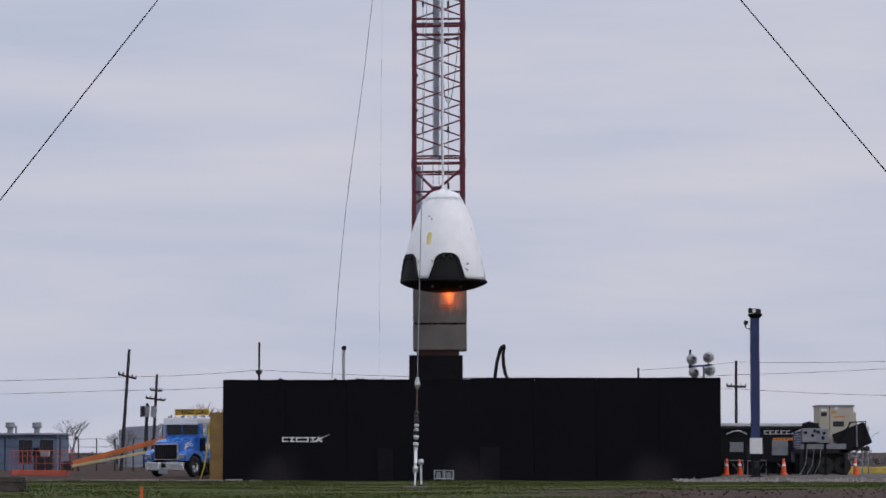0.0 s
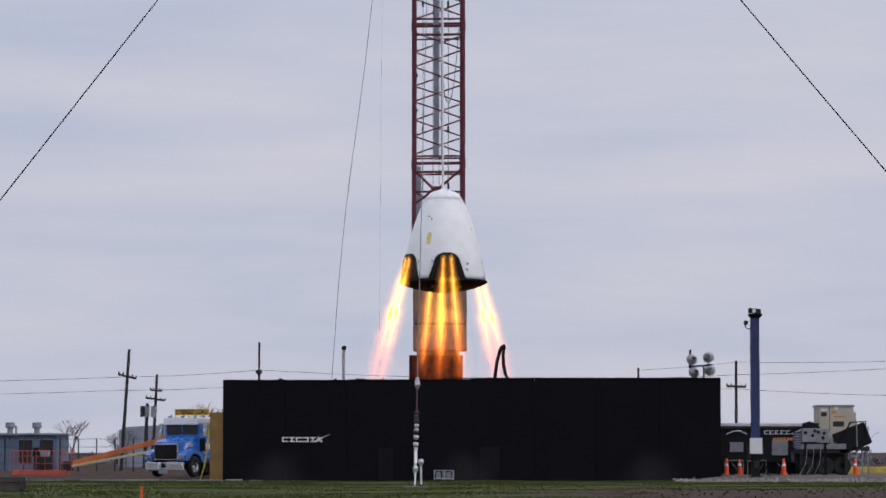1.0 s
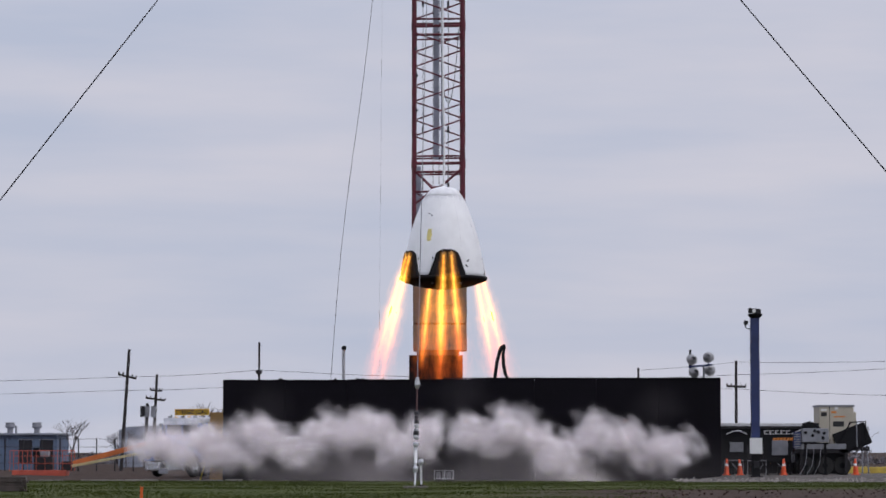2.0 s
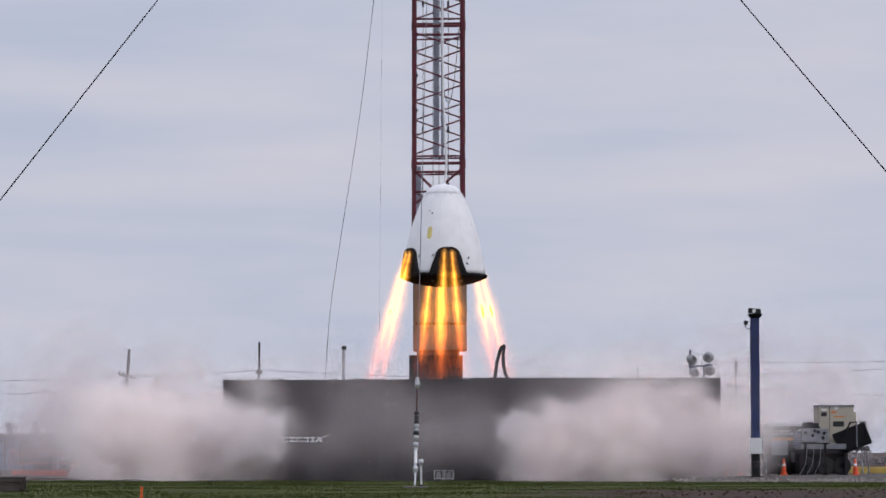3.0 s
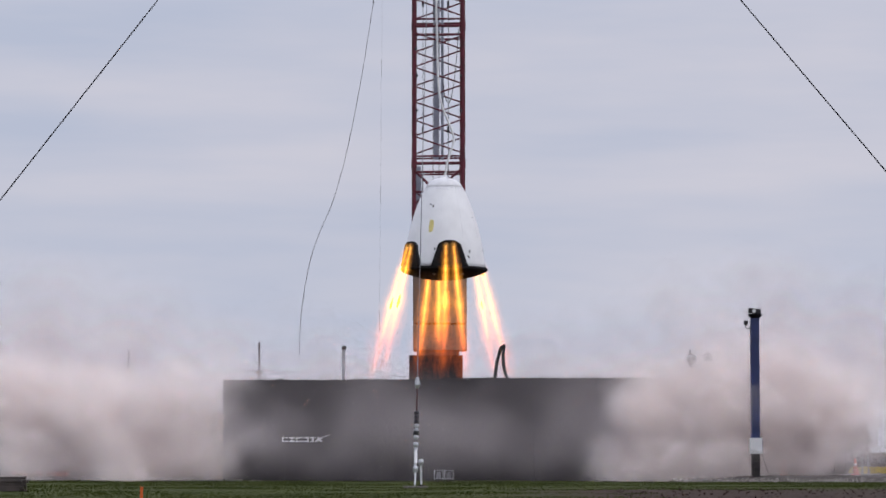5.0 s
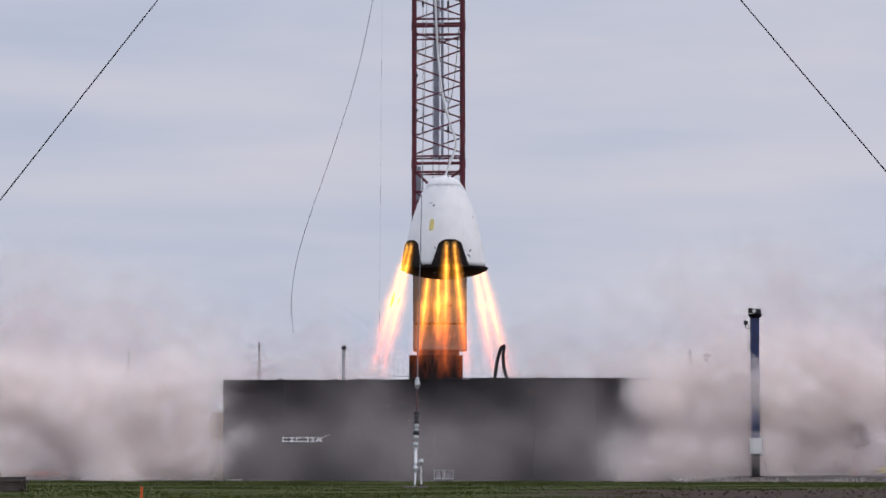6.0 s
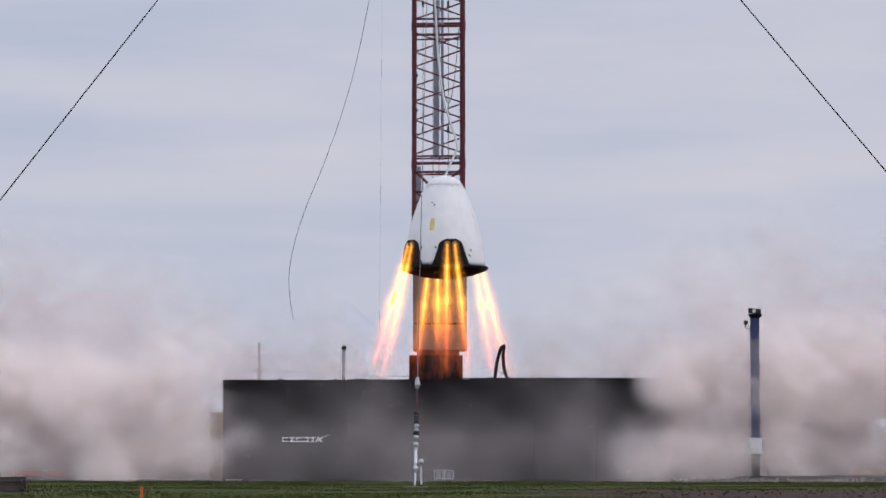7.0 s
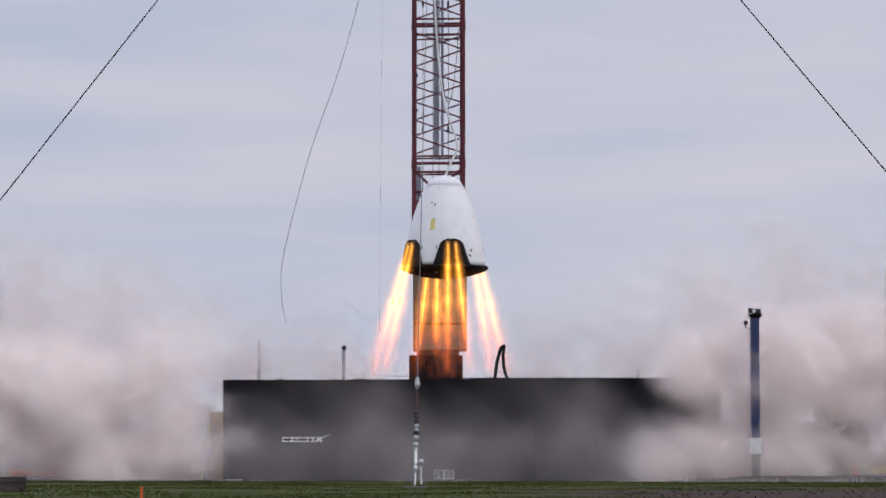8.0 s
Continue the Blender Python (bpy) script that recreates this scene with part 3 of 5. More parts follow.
# ---- guy wires ----
def build_guys():
    top = Vector((-0.21, 9.0, 38.67))
    for x, y, lean in ((-29.9, 9.0, 0), (31.775, 9.0, 0)):
        g = thing("guy_wire", pose(0, 0, 0), "dark taut steel guy wire running down from the tower", "guy wire", "tower guy wires")
        end = Vector((x, y, 0.3))
        part("rope", rod(top, end, 0.030, sides=6), CABLE, g)
        part("anchor", box(x - 0.4, y - 0.4, -0.1, x + 0.4, y + 0.4, 0.35, 0.05), CONCRETE_PALE, g, "pale concrete anchor block")
    g = thing("guy_wire", pose(0, 0, 0), "grey guy wire on a galvanised turnbuckle anchored in the grass", "guy wire", "tower guy wires")
    foot = Vector((-0.93, -24.0, 0.02))
    d = (top - foot)

    def at(z):
        u = z / d.z
        return Vector((-0.95 + 0.70 * u - 0.05 * math.sin(math.pi * u), foot.y + d.y * u, z))

    part("rope", bent([at(3.7 + 2.5 * i) for i in range(15)], 0.017, sides=6), ROPE, g)
    part("shackle", lathe([(0, 0.22), (0.05, 0.2), (0.07, 0.1), (0.10, -0.05), (0.07, -0.14), (0.03, -0.22), (0, -0.22)], 12), GALV, g, "grey rope socket").matrix_basis = Matrix.Translation(at(3.6))
    part("pull_rod", rod(at(3.4), at(2.1), 0.028), RUST, g, "rusty pull rod")
    for z in (2.55, 2.4, 2.25, 2.1, 1.95):
        part("shackle", lathe([(0.03, 0.07), (0.085, 0.04), (0.085, -0.04), (0.03, -0.07), (0.03, 0.07)], 12), CABLE if z > 2.2 else GALV, g).matrix_basis = Matrix.Translation(at(z)) @ pose(0, 0, 0, 0, 12 * (-1) ** int(z * 10), 0)
    part("jaw", lathe([(0, 0.12), (0.09, 0.09), (0.11, 0.0), (0.09, -0.09), (0, -0.12)], 14), RUBBER, g, "black jaw").matrix_basis = Matrix.Translation(at(1.82))
    part("jaw", lathe([(0, 0.09), (0.08, 0.07), (0.10, 0.0), (0.07, -0.08), (0, -0.09)], 14), GALV, g).matrix_basis = Matrix.Translation(at(1.70))
    part("jaw", lathe([(0.02, 0.14), (0.09, 0.1), (0.10, 0.03), (0.05, -0.05), (0.07, -0.12), (0.02, -0.15)], 14), GALV, g).matrix_basis = Matrix.Translation(at(1.40))
    part("turnbuckle", rod(at(1.24), at(0.78), 0.055, sides=12), WHITE_BAND, g, "pale turnbuckle body")
    part("jaw", lathe([(0.02, 0.15), (0.06, 0.1), (0.10, 0.02), (0.08, -0.1), (0.02, -0.16)], 14), GALV, g).matrix_basis = Matrix.Translation(at(0.62))
    part("anchor_rod", rod(at(0.5), at(0.08), 0.03), GALV, g)
    bm = bmesh.new()
    bm = rod((-0.73, -24.2, 0.05), (-0.75, -24.2, 0.78), 0.032, bm)
    part("safety_post", bm, WHITE_BAND, g, "pale slim post beside the anchor")
    part("knob", lathe([(0, 0.13), (0.07, 0.12), (0.10, 0.03), (0.09, -0.02), (0.03, -0.1), (0, -0.1)], 14), GALV, g).matrix_basis = pose(-0.745, -24.2, 0.84)
    part("foot", lathe([(0, 0.1), (0.11, 0.09), (0.13, 0.0), (0, 0.0)], 14), RUBBER, g).matrix_basis = pose(-0.73, -24.2, 0)
    part("anchor_plate", box(-1.35, -24.5, -0.03, -0.5, -23.7, 0.05, 0.02), CONCRETE, g, "flat grey anchor slab in the grass")


build_guys()

# ---- the capsule ----
CAP_X, CAP_Y, CAP_Z = 0.03, 6.0, 8.754
CAP_PROFILE = [(0.0, 4.13), (0.30, 4.11), (0.52, 4.04), (0.66, 3.93), (0.76, 3.80), (0.86, 3.66), (1.00, 3.40), (1.17, 2.98), (1.34, 2.52), (1.48, 2.05), (1.60, 1.60), (1.70, 1.12), (1.77, 0.65), (1.82, 0.25), (1.835, 0.06)]
POD_AZ = (5.0, -62.0, 128.0, 190.0)


def cap_radius(z):
    for (r0, za), (r1, zb) in zip(CAP_PROFILE, CAP_PROFILE[1:]):
        if zb <= z <= za:
            return r0 + (r1 - r0) * (za - z) / (za - zb)
    return CAP_PROFILE[-1][0]


def on_hull(az, z, out=0.0):
    r = cap_radius(z) + out
    return Vector((r * math.sin(radians(az)), -r * math.cos(radians(az)), z))


def hull_patch(az_of, z0, z1, out_of, nu=14, nv=14):
    """A shell that follows the hull between two edges, with thickness."""
    bm = bmesh.new()
    outer, inner = [], []
    for j in range(nv + 1):
        v = j / nv
        z = z0 + (z1 - z0) * v
        lo, hi = az_of(v)
        outer.append([bm.verts.new(on_hull(lo + (hi - lo) * i / nu, z, out_of(i / nu, v))) for i in range(nu + 1)])
        inner.append([bm.verts.new(on_hull(lo + (hi - lo) * i / nu, z, -0.02)) for i in range(nu + 1)])
    for j in range(nv):
        for i in range(nu):
            bm.faces.new((outer[j][i], outer[j][i + 1], outer[j + 1][i + 1], outer[j + 1][i]))
            bm.faces.new((inner[j][i], inner[j + 1][i], inner[j + 1][i + 1], inner[j][i + 1]))
        bm.faces.new((outer[j][0], outer[j + 1][0], inner[j + 1][0], inner[j][0]))
        bm.faces.new((outer[j][nu], inner[j][nu], inner[j + 1][nu], outer[j + 1][nu]))
    for i in range(nu):
        bm.faces.new((outer[0][i], inner[0][i], inner[0][i + 1], outer[0][i + 1]))
        bm.faces.new((outer[nv][i], outer[nv][i + 1], inner[nv][i + 1], inner[nv][i]))
    bmesh.ops.recalc_face_normals(bm, faces=list(bm.faces))
    return bm


def build_capsule():
    cap = thing("space_capsule", pose(CAP_X, CAP_Y, CAP_Z), "white gumdrop space capsule with black engine bays and heat shield", "capsule")
    split = 5
    part("hull", lathe(CAP_PROFILE[split:] + [(0.0, 0.06)], 96), CAPSULE_WHITE, cap, "smooth white hull", True)
    part("nose_cover", lathe([(r + 0.012, z) for r, z in CAP_PROFILE[:split + 1]] + [(0.80, 3.66)], 64), CAPSULE_NOSE, cap, "white taped nose cover", True)
    part("heat_shield", lathe([(1.80, 0.10), (1.93, 0.07), (1.955, 0.0), (1.90, -0.07), (1.70, -0.17), (1.35, -0.29), (0.9, -0.39), (0.45, -0.45), (0.0, -0.47)], 96), SHIELD, cap, "black shallow heat shield", True)
    for i, az in enumerate((150, 30, -20, -150)):
        p = on_hull(az, 0.1, -0.35)
        part("shield_bolt", lathe([(0, 0.03), (0.07, 0.03), (0.08, -0.08), (0.05, -0.14), (0, -0.14)], 12), GREY_MARK, cap).matrix_basis = pose(p.x, p.y, -0.17)
    # jagged tape edge under the nose
    for k in range(16):
        az = -160 + k * 20
        bm = hull_patch(lambda v, a=az: (a - 8, a + 8), 3.60 - 0.04 * (k % 3), 3.70, lambda u, v: 0.014, 4, 2)
        part("tape", bm, CAPSULE_NOSE, cap)
    for az in POD_AZ:
        def edge(v, a=az):
            w = 26.5 - 11.5 * v ** 0.8 - 8.5 * (max(0.0, v - 0.76) / 0.24) ** 2.6
            return a - w, a + w

        def proud(u, v):
            side = min(u, 1 - u)
            rim = 1.0 if side < 0.10 or v > 0.9 else 0.0
            return 0.03 + 0.085 * rim * (0.6 + 0.4 * v) + 0.02 * (1 - v)

        pod = part("engine_bay", hull_patch(edge, 0.06, 1.21, proud, 22, 18), CAPSULE_BLACK, cap, "black arched engine bay", True)
        for s in (-5.4, 5.4):
            p = on_hull(az + s, 1.06, 0.04)
            n_ = part("nozzle", lathe([(0.05, 0.1), (0.075, 0.0), (0.095, -0.1), (0.085, -0.1), (0.06, 0.0), (0.0, 0.02)], 16), NOZZLE, pod, "small metal rocket nozzle", True)
            n_.matrix_basis = Matrix.Translation(p)
    # small ports and marks
    for az, z, w, h, tilt in ((-32, 2.86, 0.10, 0.04, 20), (-25, 2.76, 0.06, 0.12, -15), (-40, 0.84, 0.05, 0.16, 0), (-17, 0.84, 0.05, 0.16, 8), (37, 0.74, 0.07, 0.16, -40), (34, 0.50, 0.07, 0.18, 40), (76, 0.85, 0.04, 0.12, 0), (76, 0.2, 0.05, 0.08, 0), (-83, 0.2, 0.06, 0.07, 0), (60, 2.3, 0.04, 0.06, 0)):
        p = on_hull(az, z, 0.004)
        bm = lathe([(0, 0.01), (0.4, 0.01), (0.5, 0.0), (0.5, -0.01)], 14)
        part("thruster_port", bm, CAPSULE_BLACK, cap, "small dark thruster port").matrix_basis = Matrix.Translation(p) @ pose(0, 0, 0, 0, 0, az) @ pose(0, 0, 0, 90 - 17, 0, 0) @ pose(0, 0, 0, 0, 0, tilt) @ Matrix.Diagonal((w, h, 1, 1))
    bm = hull_patch(lambda v: (-29.5 + 2.5 * abs(v - 0.5), -20.5 - 2.5 * abs(v - 0.5)), 1.60, 2.14, lambda u, v: 0.004, 6, 6)
    part("hull_patch", bm, YELLOW_PATCH, cap, "faded yellow patch")
    for az in (-52, -8, 28, 62):
        part("seam", hull_patch(lambda v, a=az: (a - 0.25, a + 0.25), 1.35, 3.4, lambda u, v: 0.003, 1, 10), CAPSULE_NOSE, cap)
    part("lifting_lug", lathe([(0, 0.06), (0.06, 0.05), (0.10, 0.02), (0.16, -0.02), (0, -0.02)], 16), STRAP, cap, "white lifting lug").matrix_basis = pose(0, 0, 4.13)
    return cap


CAPSULE = build_capsule()


# ---- behind and beside the wall ----
def build_beside_wall():
    # an upturned V of black hose
    h = thing("vent_hose", pose(2.5, 2.0, 0), "black upturned V of thick hose above the wall", "hose")
    part("hose", bent([(-0.30, 0, 3.9), (-0.25, 0, 4.5), (-0.16, 0, 5.1), (-0.03, 0, 5.6), (0.03, 0, 5.72), (0.10, 0, 5.76), (0.15, 0, 5.68)], 0.075, sides=12), RUBBER, h, "", True)
    part("hose", bent([(0.13, 0.02, 5.66), (0.09, 0.02, 5.4), (0.12, 0.02, 4.9), (0.19, 0.02, 4.55), (0.28, 0.02, 4.36), (0.34, 0.02, 3.9)], 0.075, sides=12), RUBBER, h, "", True)
    part("coupling", lathe([(0.07, 0.09), (0.11, 0.07), (0.11, -0.07), (0.07, -0.09)], 14), RUBBER, h).matrix_basis = pose(0.12, 0, 5.72, 0, 70, 0)
    part("stand_pipe", rod((0, 0, 0), (0, 0, 4.2), 0.09), BLACK_STEEL, h)
    v = thing("vent_pipe", pose(-4.74, 14.6, 0), "slim pale vent pipe with a dark cap", "pipe")
    part("pipe", rod((0, 0, 0), (0, 0, 6.1), 0.075, sides=12), PIPE_WHITE, v)
    part("cap", lathe([(0, 0.12), (0.09, 0.1), (0.12, 0.0), (0.10, -0.08), (0, -0.1)], 12), RUBBER, v, "dark cap").matrix_basis = pose(0.02, 0, 6.12)
    for x in (-3.65, -6.95):
        solo("vent_pipe", rod((x, 0.6, 0.0), (x, 0.6, 4.33), 0.07), RUBBER, pose(0, 0, 0), "short dark vent stub over the wall edge", "pipe", "vent stubs")
    # two small wire crates in front of the wall
    for k, x in enumerate((-0.37, 0.07)):
        c = thing("wire_crate", pose(x, -1.6, 0.02, 0, 0, 4 * k), "small pale metal frame crate on the grass", "crate", "wire crates")
        for a in (0.0, 0.36):
            for b in (0.0, 0.34):
                part("post", rod((a, b, 0), (a + 0.02, b, 0.40), 0.016, sides=6), GALV, c)
        for z in (0.06, 0.40):
            part("rail", rod((0, 0, z), (0.36, 0, z), 0.016, sides=6), GALV, c)
            part("rail", rod((0, 0.34, z), (0.36, 0.34, z), 0.016, sides=6), GALV, c)
            part("rail", rod((0, 0, z), (0, 0.34, z), 0.016, sides=6), GALV, c)
            part("rail", rod((0.36, 0, z), (0.36, 0.34, z), 0.016, sides=6), GALV, c)
        part("core", box(0.08, 0.08, 0.05, 0.28, 0.26, 0.32, 0.03), PANEL_GREY, c, "grey box inside")
    # flood lights
    f = thing("flood_light_mast", pose(11.45, 6, 0), "blue-grey mast with four round flood lights", "flood lights")
    part("mast", rod((0.15, 0, 0), (0.18, 0, 5.05), 0.05), PANEL_GREY, f)
    part("crossbar", rod((-0.50, 0, 4.98), (0.55, 0, 5.07), 0.045), BLUE_PAINT, f)
    part("stub", rod((-0.42, 0.05, 4.6), (-0.42, 0.05, 5.75), 0.045), RUBBER, f)
    for x, z, ry in ((-0.36, 5.30, 10), (0.38, 5.40, -8), (-0.27, 4.72, 12), (0.44, 4.82, -6)):
        lamp = part("lamp_head", lathe([(0.10, 0.22), (0.16, 0.16), (0.23, 0.02), (0.25, 0.0), (0.22, 0.0), (0.14, 0.10), (0.0, 0.13)], 20), LAMP_GREY, f, "round grey reflector lamp", True)
        lamp.matrix_basis = pose(x, -0.05, z, 78, ry, ry)
        part("lens", lathe([(0, -0.02), (0.15, -0.01), (0.225, 0.01)], 20), PANEL_GREY, lamp, "dull glass lens", True)
        part("bracket", rod((x, 0.1, z), (x, 0.0, 5.02), 0.025, sides=6), RUBBER, f)
    # the blue steel post
    p = thing("blue_post", pose(12.80, -4.0, 0.19), "tall square dark blue steel post with camera on top", "post")
    part("shaft", box(-0.175, -0.175, 1.5, 0.175, 0.175, 6.55, 0.02), BLUE_PAINT, p)
    part("lower_shaft", box(-0.165, -0.165, 0.0, 0.165, 0.165, 1.5, 0.015), TRAILER_BLACK, p, "darker foot of the post")
    part("base_plate", box(-0.28, -0.28, -0.03, 0.28, 0.28, 0.03, 0.01), BLACK_STEEL, p)
    bm = lathe([(0.20, -0.14), (0.38, 0.04), (0.38, 0.08), (0.0, 0.08)], 4)
    part("cap_plate", bm, BLACK_STEEL, p, "flared cap plate").matrix_basis = pose(0.02, 0, 6.58, 0, 0, 45)
    cam_ = part("camera_box", box(-0.26, -0.15, 0.0, 0.24, 0.15, 0.20, 0.03), DEEP_GREY, p, "grey weatherproof camera housing")
    cam_.matrix_basis = pose(-0.0, 0, 6.68, 0, 5, 0)
    part("camera_window", lathe([(0, 0.012), (0.07, 0.012), (0.08, 0)], 14), WHITE_BAND, cam_).matrix_basis = pose(-0.04, -0.152, 0.09, 90, 0, 0)
    part("side_lamp", lathe([(0.0, 0.1), (0.08, 0.08), (0.1, 0.0), (0.07, -0.07), (0, -0.09)], 14), DEEP_GREY, p).matrix_basis = pose(-0.36, 0, 6.30)
    part("bracket", bent([(-0.17, 0, 6.05), (-0.30, 0, 6.05), (-0.38, 0, 6.15), (-0.36, 0, 6.25)], 0.025, sides=6), DEEP_GREY, p)
    part("control_box", box(-0.26, -0.33, 0.93, 0.25, -0.175, 1.58, 0.02), WHITE_BAND, p, "pale grey control box")
    for z in (5.2, 5.0, 4.7, 2.1):
        part("clip", box(-0.21, -0.03, z, -0.175, 0.03, z + 0.08), DEEP_GREY, p)
    part("lower_box", box(-0.1, -0.23, 0.35, 0.13, -0.165, 0.62, 0.02), DEEP_GREY, p)
    part("conduit", bent([(0.2, -0.1, 1.9), (0.29, -0.1, 1.5), (0.28, -0.1, 0.8), (0.45, -0.1, 0.3), (0.55, -0.1, 0.02)], 0.012, sides=6), RUBBER, p)
    # stack of timbers and a stake in the grass
    t = thing("timber_stack", pose(-14.15, -34.0, 0), "weathered grey timbers stacked in the grass", "timber stack")
    for i in range(15):
        z = 0.04 + 0.09 * (i // 3)
        o = random.uniform(-0.15, 0.1)
        part("timber", box(-1.6, -0.1 + 0.25 * (i % 3), z - 0.04, 1.42 + o, 0.1 + 0.25 * (i % 3), z + 0.04, 0.01, m=pose(0, 0, 0, 0, 0.4 * (i % 4 - 1.5), random.uniform(-1, 1))), TIMBER, t)
    s = solo("survey_stake", box(-0.035, -0.02, -0.2, 0.035, 0.02, 0.32, 0.008), STAKE, pose(-7.66, -48.0, 0, 0, 1.5, 0), "bright orange wooden survey stake in the grass", "stake")


build_beside_wall()


# ---- the truck ----
def wheel(parent, x, y, r=0.5, w=0.28):
    t = part("wheel", lathe([(r * 0.56, -w / 2), (r * 0.9, -w / 2), (r, -w / 2 + 0.05), (r, w / 2 - 0.05), (r * 0.9, w / 2), (r * 0.56, w / 2), (r * 0.56, -w / 2)], 32), TYRE, parent, "", True)
    t.matrix_basis = pose(x, y, r, 0, 90, 0)
    part("rim", lathe([(0, 0.06), (0.09, 0.08), (0.12, 0.03), (0.24, 0.02), (0.28, w / 2), (0.28, -w / 2), (0, -w / 2)], 20), CHROME, t, "dull metal rim")
    return t


def build_truck():
    k = thing("semi_truck", pose(-13.42, 16.0, 0.0, 0, 0, -25), "blue long-nosed semi truck with white roof and oversize load sign", "truck")
    part("bumper", box(-1.03, 0.0, 0.30, 1.03, 0.22, 0.70, 0.04), CHROME, k, "worn chrome bumper")
    part("tow_hook", lathe([(0, 0.1), (0.1, 0.07), (0.12, 0), (0.1, -0.07), (0, -0.1)], 12), RUBBER, k).matrix_basis = pose(0.0, -0.02, 0.56, 90, 0, 0)
    part("plate", box(-0.26, -0.02, 0.16, 0.26, 0.0, 0.40, 0.01), PANEL_GREY, k, "plain grey plate")
    bm = bmesh.new()
    ring = [(-0.74, 0.28), (0.74, 0.28), (0.80, 0.8), (0.86, 2.2), (-0.86, 2.2), (-0.80, 0.8)]
    lo = [bm.verts.new((x, y, 0.80)) for x, y in ring]
    hi = [bm.verts.new((x * 0.93, y, z)) for (x, y), z in zip(ring, (1.66, 1.66, 1.78, 1.98, 1.98, 1.78))]
    bm.faces.new(lo[::-1])
    bm.faces.new(hi)
    for i in range(6):
        bm.faces.new((lo[i], lo[(i + 1) % 6], hi[(i + 1) % 6], hi[i]))
    bmesh.ops.bevel(bm, geom=list(bm.edges), offset=0.05, segments=2, affect="EDGES")
    part("hood", bm, TRUCK_BLUE, k, "blue tapering hood")
    g = part("grille", box(-0.66, 0.20, 0.80, 0.66, 0.285, 1.60, 0.03), CHROME, k, "chrome grille surround")
    part("grille_mesh", box(-0.60, 0.17, 0.85, 0.60, 0.21, 1.54, 0.01), RUBBER, g, "black grille")
    for i in range(11):
        x = -0.55 + 0.11 * i
        part("grille_bar", box(x - 0.012, 0.155, 0.86, x + 0.012, 0.172, 1.53), DEEP_GREY, g)
    for s in (-1, 1):
        bm = bmesh.new()
        prof = [(0.12, 0.78), (0.12, 1.05), (0.35, 1.24), (0.9, 1.34), (1.5, 1.22), (1.86, 0.95), (1.92, 0.70), (1.72, 0.70), (1.55, 0.98), (1.1, 1.12), (0.7, 1.02), (0.5, 0.78)]
        a = [bm.verts.new((s * 0.72, y, z)) for y, z in prof]
        b = [bm.verts.new((s * 1.15, y, z)) for y, z in prof]
        bm.faces.new(a)
        bm.faces.new(b[::-1])
        for i in range(len(prof)):
            j = (i + 1) % len(prof)
            bm.faces.new((a[i], b[i], b[j], a[j]))
        bmesh.ops.recalc_face_normals(bm, faces=list(bm.faces))
        bmesh.ops.bevel(bm, geom=[e for e in bm.edges], offset=0.025, segments=2, affect="EDGES")
        part("fender", bm, TRUCK_BLUE, k, "blue front fender")
        hl = part("headlight", box(-0.17, -0.03, -0.11, 0.17, 0.1, 0.11, 0.03), CHROME, k, "chrome headlight")
        hl.matrix_basis = pose(s * 0.93, 0.12, 0.98)
        part("lens", box(-0.12, -0.045, -0.08, 0.12, -0.02, 0.08, 0.02), PANEL_GREY, hl)
        w = wheel(k, s * 0.98, 1.12)
        # white swoosh stripes on the hood side
        for dz, ln in ((0.0, 1.0), (0.10, 0.8), (0.2, 0.62)):
            part("stripe", bent([(s * 0.845, 0.55 + 0.1 * dz, 1.30 + dz * 0.6), (s * 0.85, 0.75, 1.46 + dz * 0.75), (s * 0.85, 0.75 + 0.6 * ln, 1.52 + dz)], 0.026, sides=6), TRUCK_WHITE, k, "white painted stripe")
        # mirror
        mir = part("mirror", box(-0.04, -0.1, -0.33, 0.14, 0.02, 0.33, 0.03), CHROME, k, "tall side mirror")
        mir.matrix_basis = pose(s * 1.22, 2.15, 2.25)
        part("mirror_arm", rod((s * 0.95, 2.25, 2.55), (s * 1.25, 2.15, 2.5), 0.02, sides=6), CHROME, k)
        part("exhaust_stack", rod((s * 1.1, 4.15, 0.9), (s * 1.1, 4.15, 3.3), 0.07, sides=12), CHROME, k, "chrome exhaust stack")
        part("fuel_tank", rod((s * 0.95, 2.5, 0.62), (s * 0.95, 4.0, 0.62), 0.3, sides=20), CHROME, k, "round metal fuel tank")
        part("step", box(min(s * 0.8, s * 1.2), 2.3, 0.38, max(s * 0.8, s * 1.2), 2.9, 0.44, 0.01), CHROME, k)
        part("air_cleaner", rod((s * 1.02, 1.95, 1.25), (s * 1.02, 1.95, 1.85), 0.16, sides=16), RUBBER, k, "dark air cleaner")
    cab = part("cab", box(-0.96, 2.15, 0.75, 0.96, 3.9, 2.62, 0.07), TRUCK_BLUE, k, "blue cab")
    part("windshield", box(-0.86, 2.12, 2.04, 0.86, 2.16, 2.54, 0.015), DARK_GLASS, cab, "dark windshield")
    part("wiper", rod((-0.3, 2.11, 2.03), (-0.05, 2.11, 2.4), 0.012, sides=5), RUBBER, cab)
    part("center_post", box(-0.02, 2.105, 2.04, 0.02, 2.125, 2.54), TRUCK_BLUE, cab)
